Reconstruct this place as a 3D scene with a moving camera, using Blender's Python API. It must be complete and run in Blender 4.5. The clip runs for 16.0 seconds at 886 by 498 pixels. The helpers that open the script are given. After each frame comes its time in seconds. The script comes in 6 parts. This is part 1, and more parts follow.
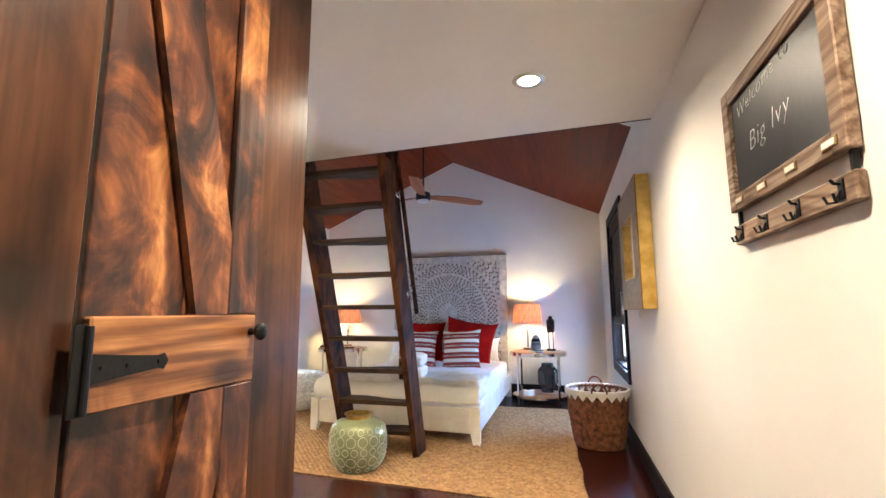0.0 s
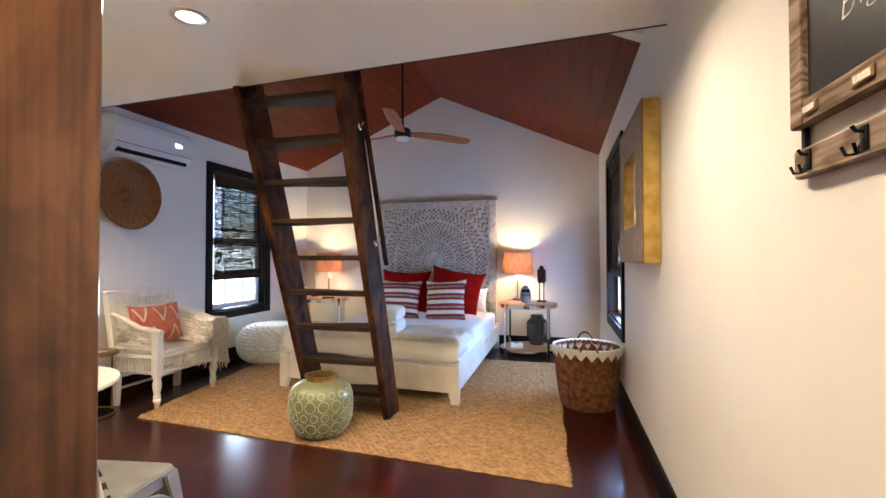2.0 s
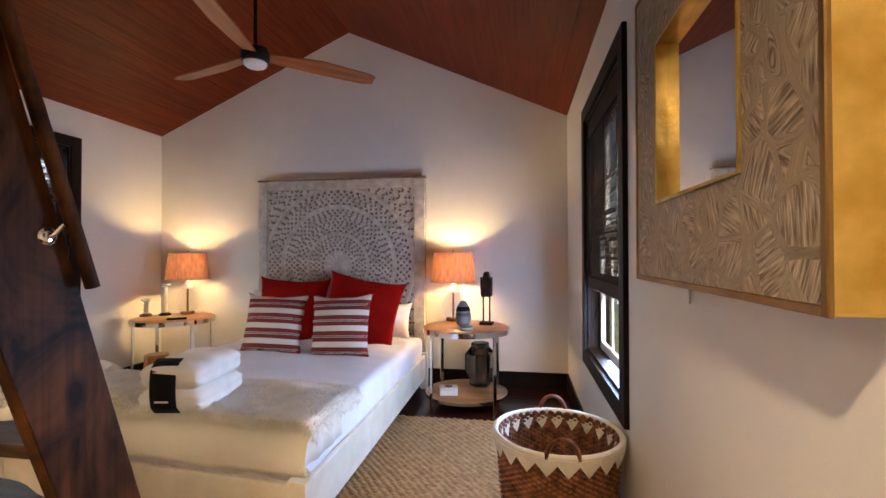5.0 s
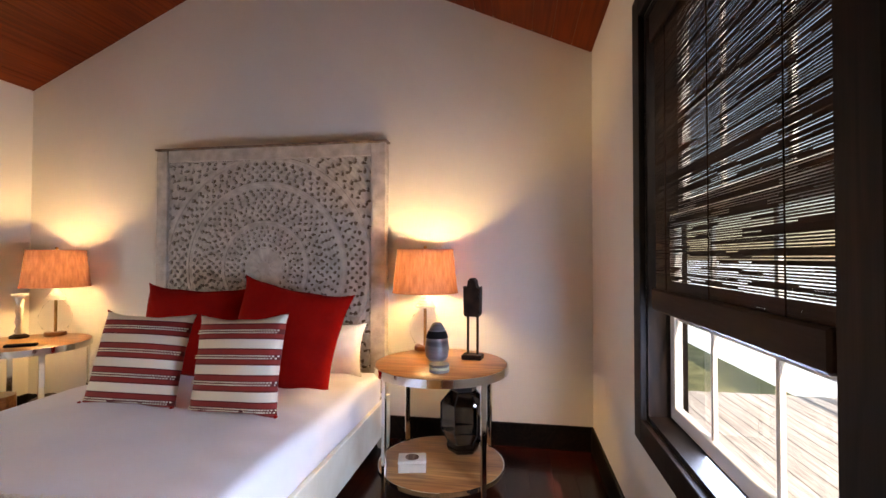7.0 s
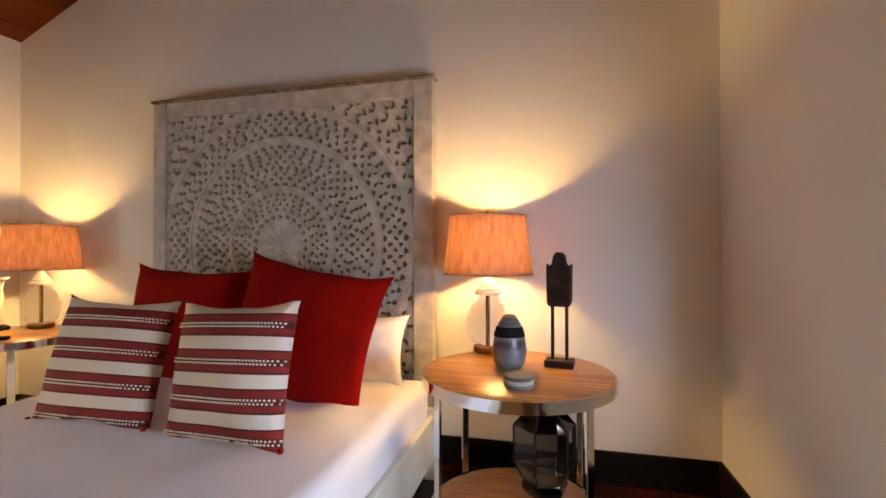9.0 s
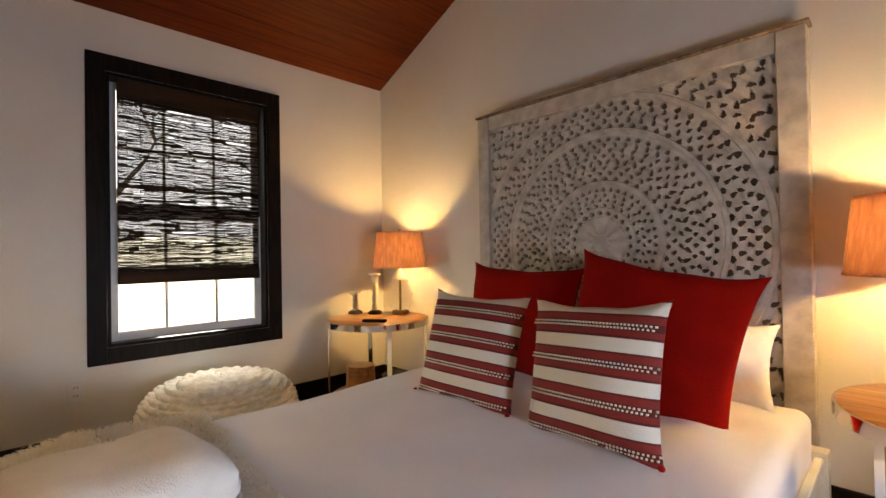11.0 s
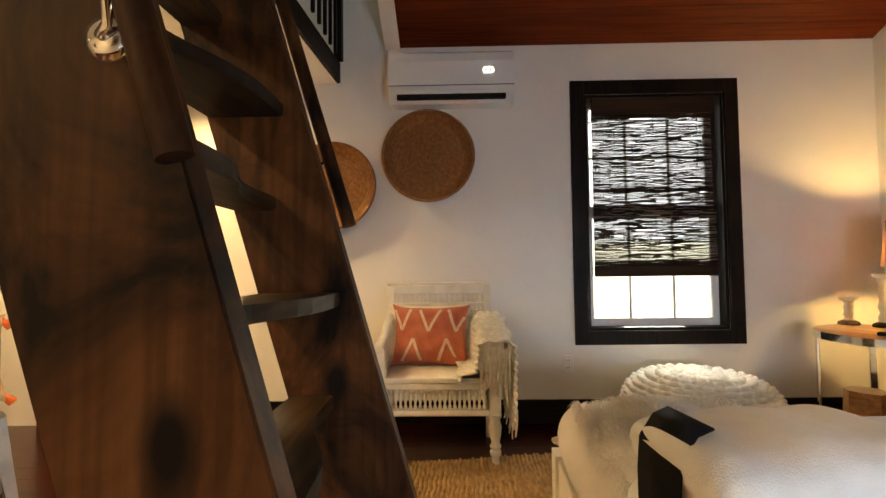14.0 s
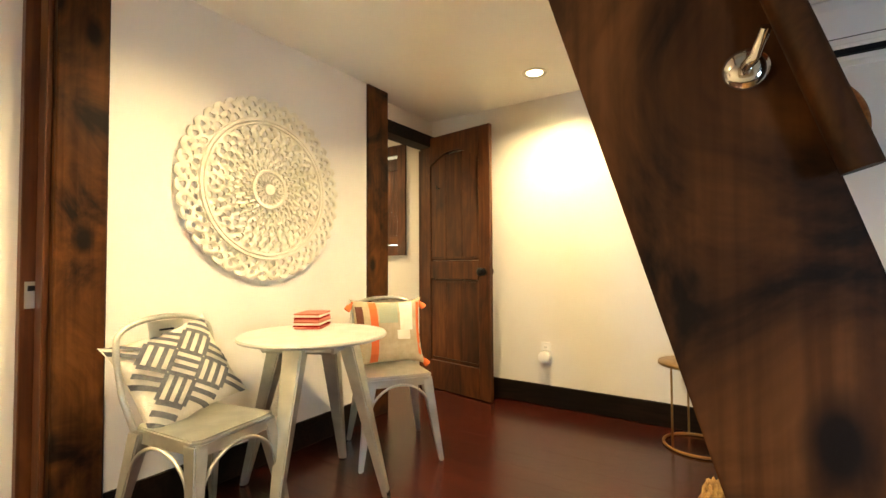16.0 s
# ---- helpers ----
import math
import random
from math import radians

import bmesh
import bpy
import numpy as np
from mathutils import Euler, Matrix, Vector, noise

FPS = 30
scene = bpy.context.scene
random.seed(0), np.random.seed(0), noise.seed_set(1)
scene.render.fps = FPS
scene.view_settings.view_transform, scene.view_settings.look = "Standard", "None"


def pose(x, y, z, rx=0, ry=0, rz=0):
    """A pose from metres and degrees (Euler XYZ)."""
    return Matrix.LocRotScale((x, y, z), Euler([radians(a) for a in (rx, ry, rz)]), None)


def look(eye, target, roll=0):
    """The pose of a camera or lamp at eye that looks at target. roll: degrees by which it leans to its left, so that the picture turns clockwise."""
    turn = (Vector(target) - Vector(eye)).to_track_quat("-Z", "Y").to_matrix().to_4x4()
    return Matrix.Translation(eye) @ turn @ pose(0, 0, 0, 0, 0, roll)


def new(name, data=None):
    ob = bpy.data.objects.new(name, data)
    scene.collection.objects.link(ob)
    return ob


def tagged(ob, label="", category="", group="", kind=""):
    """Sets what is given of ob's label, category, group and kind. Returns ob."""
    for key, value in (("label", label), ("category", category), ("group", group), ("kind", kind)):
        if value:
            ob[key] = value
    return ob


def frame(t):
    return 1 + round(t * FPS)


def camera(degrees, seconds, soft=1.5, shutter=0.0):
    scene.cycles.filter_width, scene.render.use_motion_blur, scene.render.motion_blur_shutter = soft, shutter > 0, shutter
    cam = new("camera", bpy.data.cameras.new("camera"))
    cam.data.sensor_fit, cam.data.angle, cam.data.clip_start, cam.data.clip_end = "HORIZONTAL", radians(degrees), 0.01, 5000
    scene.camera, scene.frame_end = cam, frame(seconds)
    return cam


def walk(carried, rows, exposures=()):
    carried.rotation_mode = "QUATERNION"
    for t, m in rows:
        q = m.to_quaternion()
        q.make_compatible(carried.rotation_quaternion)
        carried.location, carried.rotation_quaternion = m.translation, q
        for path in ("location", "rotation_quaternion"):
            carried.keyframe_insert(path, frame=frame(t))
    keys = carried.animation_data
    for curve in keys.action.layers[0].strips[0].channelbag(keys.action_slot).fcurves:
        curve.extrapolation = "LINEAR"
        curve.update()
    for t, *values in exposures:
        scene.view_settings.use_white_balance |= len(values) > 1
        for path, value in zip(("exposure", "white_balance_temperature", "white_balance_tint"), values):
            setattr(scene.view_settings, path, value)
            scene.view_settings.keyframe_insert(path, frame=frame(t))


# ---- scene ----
cam = camera(89.1, 16.0)
PATH = [
    (0, (-0.543, -6.55, 1.152), (-1.048, -4.635, 1.428), -0.3),
    (0.5, (-0.547, -6.5, 1.123), (-1.058, -4.573, 1.284), -0.1),
    (1, (-0.531, -6.409, 1.123), (-1.044, -4.476, 1.179), -0.2),
    (1.5, (-0.488, -6.266, 1.159), (-0.994, -4.332, 1.198), 0.0),
    (2, (-0.485, -6.069, 1.192), (-0.99, -4.134, 1.229), -0.1),
    (2.5, (-0.504, -5.805, 1.204), (-0.958, -3.858, 1.232), -0.0),
    (3, (-0.487, -5.532, 1.216), (-0.903, -3.576, 1.242), -0.1),
    (3.5, (-0.471, -5.213, 1.218), (-0.879, -3.255, 1.245), -0.1),
    (4, (-0.496, -4.902, 1.232), (-0.889, -2.941, 1.253), -0.0),
    (4.5, (-0.491, -4.586, 1.229), (-0.825, -2.614, 1.25), 0.0),
    (5, (-0.441, -4.233, 1.234), (-0.773, -2.261, 1.258), -0.1),
    (7.5, (-0.496, -2.631, 1.172), (-0.818, -0.658, 1.211), 0.1),
    (8.2, (-0.588, -2.322, 1.112), (-0.916, -0.349, 1.133), 0.1),
    (10.3, (-0.977, -2.24, 1.082), (-2.05, -0.552, 1.105), -0.6),
    (10.5, (-1.007, -2.263, 1.083), (-2.19, -0.651, 1.107), -0.6),
    (11, (-1.064, -2.331, 1.085), (-2.496, -0.935, 1.107), -1.0),
    (11.5, (-1.106, -2.387, 1.077), (-2.725, -1.213, 1.107), -1.1),
    (12, (-1.143, -2.43, 1.064), (-2.912, -1.499, 1.109), -1.1),
    (12.5, (-1.164, -2.522, 1.058), (-3.019, -1.777, 1.107), -0.9),
    (13, (-1.2, -2.612, 1.036), (-3.13, -2.092, 1.1), -0.9),
    (13.5, (-1.23, -2.7, 1.017), (-3.212, -2.447, 1.099), -0.9),
    (14, (-1.219, -2.818, 1.025), (-3.218, -2.851, 1.101), -0.7),
    (14.5, (-1.16, -2.895, 1.042), (-3.136, -3.202, 1.109), -0.8),
    (15, (-1.114, -3.033, 1.026), (-3.017, -3.644, 1.104), -0.6),
    (15.5, (-1.059, -3.135, 1.03), (-2.859, -4.003, 1.107), -0.5),
    (16, (-1.029, -3.209, 1.042), (-2.693, -4.317, 1.103), -0.3),
]
walk(cam, [(t, look(eye, target, roll)) for t, eye, target, roll in PATH], [(0, 1.3, 5700, 8), (3, .88, 6300, 11), (5, .82, 7300, 15), (7.5, .73, 8900, 19), (11, .60, 10600, 15), (13.5, .88, 10400, 9), (14.5, .85, 9800, 8), (15.3, 1.12, 8600, 2), (16, 1.3, 8300, -2)])

# ---- plan ----
XW, YS, YB = -4.20, -5.31, -7.4        # west wall, south wall, wall behind the entry
EAVE, RIDGE, XR = 2.50, 3.44, -2.10
LOFT_Y, LOFT_Z = -3.57, 2.262
DORM_Y = -3.14
TH = 0.14

# ---- world, sun, lamps ----
world = bpy.data.worlds.new("sky")
scene.world = world
world.use_nodes = True
wn = world.node_tree
sky = wn.nodes.new("ShaderNodeTexSky")
sky.sky_type, sky.sun_disc, sky.sun_elevation, sky.sun_rotation = "NISHITA", False, radians(40), radians(120)
wn.links.new(sky.outputs[0], wn.nodes["Background"].inputs[0])
wn.nodes["Background"].inputs[1].default_value = 0.12


def lamp(name, kind, energy, colour, m, size=0.1, spot=120, blend=0.6):
    d = bpy.data.lights.new(name, kind)
    d.energy, d.color = energy, colour
    if kind == "AREA":
        d.shape, d.size = "DISK", size
    elif kind == "SUN":
        d.angle = radians(size)
    else:
        d.shadow_soft_size = size
    if kind == "SPOT":
        d.spot_size, d.spot_blend = radians(spot), blend
    ob = new(name, d)
    ob.matrix_world = m
    return ob


lamp("sun", "SUN", 3.8, (1, .95, .88), look((0, 0, 0), (-math.cos(radians(40)) * .3, .75, -.7)), .5)
WARM = (1.0, .78, .52)
DOWNLIGHTS = [(-.66, -4.46), (-2.07, -4.44), (-3.74, -4.30), (-.55, -5.95), (-3.78, -6.5)]
for x, y in DOWNLIGHTS:
    lamp("downlight_lamp", "SPOT", 75, WARM, look((x, y, LOFT_Z - .02), (x, y, 0)), .05, 150, .9)
for x, y in ((-1.02, -.24), (-3.72, -.20)):
    lamp("bulb", "POINT", 15, (1, .72, .34), pose(x, y, 1.13), .035)
W1 = lamp("west_window_light", "AREA", 9, (.70, .85, 1), look((XW - .05, -1.47, .78), (0, -1.8, .9)), .5)
W2 = lamp("east_window_light", "AREA", 25, (.38, .58, 1), look((.06, -1.7, .80), (-3, -1.7, .6)), .5)
lamp("loft_window_light", "AREA", 1.5, (.8, .88, 1), look((XW + .1, -4.5, 2.95), (-2, -2.4, 3.0)), .5)

# ---- materials ----


def rgb(c):
    return (*c, 1)


def mat(name, a, b=None, rough=.6, metal=0., scale=6., stretch=(1, 1, 1), bump=.1, fine=60., emit=None, strength=0., detail=4, coat=0., vary=0., sheen=0., dist=.01):
    """Two colours mixed by a stretched noise, with fine relief."""
    m = bpy.data.materials.new(name)
    m.use_nodes = True
    nt = m.node_tree
    p = nt.nodes["Principled BSDF"]
    p.inputs["Roughness"].default_value, p.inputs["Metallic"].default_value = rough, metal
    p.inputs["Coat Weight"].default_value = coat
    p.inputs["Sheen Weight"].default_value = sheen
    tc, mp = nt.nodes.new("ShaderNodeTexCoord"), nt.nodes.new("ShaderNodeMapping")
    mp.inputs["Scale"].default_value = stretch
    nt.links.new(tc.outputs["Object"], mp.inputs[0])
    add = nt.nodes.new("ShaderNodeVectorMath")
    info = nt.nodes.new("ShaderNodeObjectInfo")
    sc = nt.nodes.new("ShaderNodeVectorMath")
    sc.operation = "SCALE"
    sc.inputs[0].default_value = (13.1, 7.7, 5.3)
    nt.links.new(info.outputs["Random"], sc.inputs["Scale"])
    nt.links.new(mp.outputs[0], add.inputs[0]), nt.links.new(sc.outputs[0], add.inputs[1])
    n = nt.nodes.new("ShaderNodeTexNoise")
    n.inputs["Scale"].default_value, n.inputs["Detail"].default_value = scale, detail
    nt.links.new(add.outputs[0], n.inputs["Vector"])
    ramp = nt.nodes.new("ShaderNodeValToRGB")
    ramp.color_ramp.elements[0].position, ramp.color_ramp.elements[1].position = .35, .68
    ramp.color_ramp.elements[0].color, ramp.color_ramp.elements[1].color = rgb(a), rgb(b or a)
    nt.links.new(n.outputs["Fac"], ramp.inputs[0])
    out = ramp.outputs[0]
    if vary:
        hs, mr = nt.nodes.new("ShaderNodeHueSaturation"), nt.nodes.new("ShaderNodeMapRange")
        geo, sm = nt.nodes.new("ShaderNodeNewGeometry"), nt.nodes.new("ShaderNodeMath")
        nt.links.new(info.outputs["Random"], sm.inputs[0]), nt.links.new(geo.outputs["Random Per Island"], sm.inputs[1])
        mr.inputs["From Max"].default_value = 2
        mr.inputs["To Min"].default_value, mr.inputs["To Max"].default_value = 1 - vary, 1 + vary
        nt.links.new(sm.outputs[0], mr.inputs[0]), nt.links.new(mr.outputs[0], hs.inputs["Value"])
        nt.links.new(out, hs.inputs["Color"])
        out = hs.outputs[0]
    nt.links.new(out, p.inputs["Base Color"])
    if bump:
        f, bp = nt.nodes.new("ShaderNodeTexNoise"), nt.nodes.new("ShaderNodeBump")
        f.inputs["Scale"].default_value, f.inputs["Detail"].default_value = fine, 3
        nt.links.new(add.outputs[0], f.inputs["Vector"])
        bp.inputs["Strength"].default_value, bp.inputs["Distance"].default_value = bump, dist
        nt.links.new(f.outputs["Fac"], bp.inputs["Height"]), nt.links.new(bp.outputs[0], p.inputs["Normal"])
    if emit:
        p.inputs["Emission Color"].default_value, p.inputs["Emission Strength"].default_value = rgb(emit), strength
    return m


def wood(name, a, b, knots=None, rough=.35, along="z", scale=5., coat=.0, vary=.12, bump=.25, blotch=.0, rings=95., figure=.8, patches=None, patch=5., lie=.38, spec=None, swirl=(3.5, .5, .16), at=(.34, .45, .56, .68)):
    """Long grain along one axis: broad swirls, fine lines, stained patches, dark blotches and knots."""
    ax = "xyz".index(along)
    st = tuple(.16 if q == ax else 1. for q in range(3))
    m = mat(name, a, b, rough, 0, scale, st, 0, coat=coat, vary=vary, detail=6, dist=.004)
    nt = m.node_tree
    p = nt.nodes["Principled BSDF"]
    p.inputs["Specular IOR Level"].default_value = spec if spec is not None else .35 if sum(b) < .5 else .5
    out = p.inputs["Base Color"].links[0].from_socket
    tc = next(q for q in nt.nodes if q.type == "TEX_COORD")
    info = next(q for q in nt.nodes if q.type == "OBJECT_INFO")

    def node(kind, **kw):
        q = nt.nodes.new(kind)
        for k, v in kw.items():
            q.inputs[k].default_value = v
        return q

    def shifted(scales):
        mp, add, sc = node("ShaderNodeMapping", Scale=scales), nt.nodes.new("ShaderNodeVectorMath"), nt.nodes.new("ShaderNodeVectorMath")
        sc.operation = "SCALE"
        sc.inputs[0].default_value = (9.1, 5.7, 7.3)
        nt.links.new(info.outputs["Random"], sc.inputs["Scale"])
        nt.links.new(tc.outputs["Object"], mp.inputs[0])
        nt.links.new(mp.outputs[0], add.inputs[0]), nt.links.new(sc.outputs[0], add.inputs[1])
        return add.outputs[0]

    def ramp(src, lo, hi, c0, c1):
        q = nt.nodes.new("ShaderNodeValToRGB")
        q.color_ramp.elements[0].position, q.color_ramp.elements[1].position = lo, hi
        q.color_ramp.elements[0].color, q.color_ramp.elements[1].color = rgb(c0), rgb(c1)
        nt.links.new(src, q.inputs[0])
        return q.outputs[0]

    def times(x, y, f=1.):
        q = nt.nodes.new("ShaderNodeMixRGB")
        q.blend_type = "MULTIPLY"
        q.inputs[0].default_value = f
        nt.links.new(x, q.inputs[1]), nt.links.new(y, q.inputs[2])
        return q.outputs[0]

    if patches:
        pn = node("ShaderNodeTexNoise", Scale=patch, Detail=5, Roughness=.6, Distortion=.9)
        nt.links.new(shifted(tuple(lie if q == ax else 1. for q in range(3))), pn.inputs["Vector"])
        pr_ = nt.nodes.new("ShaderNodeValToRGB")
        cr = pr_.color_ramp
        cr.elements[0].position, cr.elements[0].color = at[0], rgb(patches[0])
        cr.elements[1].position, cr.elements[1].color = at[3], rgb(patches[-1])
        for place, c in zip(at[1:3], patches[1:3]):
            cr.elements.new(place).color = rgb(c)
        nt.links.new(pn.outputs["Fac"], pr_.inputs[0])
        out = pr_.outputs[0]
    # contour lines of a slow noise make the long arched figure of sawn boards
    slow = node("ShaderNodeTexNoise", Scale=scale * .55, Detail=swirl[0], Distortion=swirl[1])
    nt.links.new(shifted(tuple(swirl[2] if q == ax else 1. for q in range(3))), slow.inputs["Vector"])
    mul, sn, mr = (nt.nodes.new("ShaderNodeMath") for _ in range(3))
    mul.operation, sn.operation, mr.operation = "MULTIPLY", "SINE", "MULTIPLY_ADD"
    mul.inputs[1].default_value = rings
    nt.links.new(slow.outputs["Fac"], mul.inputs[0]), nt.links.new(mul.outputs[0], sn.inputs[0])
    mr.inputs[1].default_value, mr.inputs[2].default_value = .5, .5
    nt.links.new(sn.outputs[0], mr.inputs[0])
    out = times(out, ramp(mr.outputs[0], .0, .75, (.42, .34, .30), (1, 1, 1)), figure)
    fine = node("ShaderNodeTexNoise", Scale=scale * 14, Detail=4)
    nt.links.new(shifted(tuple(.03 if q == ax else 1. for q in range(3))), fine.inputs["Vector"])
    out = times(out, ramp(fine.outputs["Fac"], .36, .58, (.50, .44, .40), (1, 1, 1)), .7)
    if blotch:
        bl = node("ShaderNodeTexNoise", Scale=2.6, Detail=3)
        nt.links.new(shifted(tuple(.55 if q == ax else 1. for q in range(3))), bl.inputs["Vector"])
        out = times(out, ramp(bl.outputs["Fac"], .40, .60, (.13, .10, .10), (1, 1, 1)), blotch)
    if knots:
        # knots lie in the board's face: across it against along it
        sep, cmb, sm = nt.nodes.new("ShaderNodeSeparateXYZ"), nt.nodes.new("ShaderNodeCombineXYZ"), nt.nodes.new("ShaderNodeMath")
        nt.links.new(shifted((1, 1, 1)), sep.inputs[0])
        cross = [q for q in range(3) if q != ax]
        nt.links.new(sep.outputs[cross[0]], sm.inputs[0]), nt.links.new(sep.outputs[cross[1]], sm.inputs[1])
        half = nt.nodes.new("ShaderNodeMath")
        half.operation = "MULTIPLY"
        half.inputs[1].default_value = .55
        nt.links.new(sep.outputs[ax], half.inputs[0])
        nt.links.new(sm.outputs[0], cmb.inputs[0]), nt.links.new(half.outputs[0], cmb.inputs[1])
        vo = node("ShaderNodeTexVoronoi", Scale=3.1)
        vo.voronoi_dimensions = "2D"
        nt.links.new(cmb.outputs[0], vo.inputs["Vector"])
        km = nt.nodes.new("ShaderNodeMixRGB")
        km.inputs[1].default_value = rgb(knots)
        nt.links.new(ramp(vo.outputs["Distance"], .05, .13, (0, 0, 0), (1, 1, 1)), km.inputs[0]), nt.links.new(out, km.inputs[2])
        out = km.outputs[0]
    nt.links.new(out, p.inputs["Base Color"])
    if bump:
        bp = nt.nodes.new("ShaderNodeBump")
        bp.inputs["Strength"].default_value, bp.inputs["Distance"].default_value = bump, .003
        nt.links.new(fine.outputs["Fac"], bp.inputs["Height"]), nt.links.new(bp.outputs[0], p.inputs["Normal"])
    return m


def bands(name, axis, period, stops, rough=.85, bump=.3, fine=180):
    """Cloth with stripes across one axis: stops are (place 0..1, colour) of one period."""
    m = mat(name, (1, 1, 1), None, rough, bump=bump, fine=fine)
    nt = m.node_tree
    p = nt.nodes["Principled BSDF"]
    tc = next(q for q in nt.nodes if q.type == "TEX_COORD")
    sp, dv, fr, rp = (nt.nodes.new(k) for k in ("ShaderNodeSeparateXYZ", "ShaderNodeMath", "ShaderNodeMath", "ShaderNodeValToRGB"))
    nt.links.new(tc.outputs["Object"], sp.inputs[0])
    dv.operation, fr.operation = "MULTIPLY_ADD", "FRACT"
    dv.inputs[1].default_value, dv.inputs[2].default_value = 1 / period, 8.0
    nt.links.new(sp.outputs[axis], dv.inputs[0]), nt.links.new(dv.outputs[0], fr.inputs[0]), nt.links.new(fr.outputs[0], rp.inputs[0])
    cr = rp.color_ramp
    cr.interpolation = "CONSTANT"
    cr.elements[0].position, cr.elements[0].color = stops[0][0], rgb(stops[0][1])
    cr.elements[1].position, cr.elements[1].color = stops[1][0], rgb(stops[1][1])
    for at, c in stops[2:]:
        cr.elements.new(at).color = rgb(c)
    nt.links.new(rp.outputs[0], p.inputs["Base Color"])
    return m


def glass(name, tint=(1, 1, 1), rough=0.):
    m = mat(name, tint, None, rough, bump=0)
    p = m.node_tree.nodes["Principled BSDF"]
    p.inputs["Transmission Weight"].default_value, p.inputs["IOR"].default_value = 1, 1.45
    return m


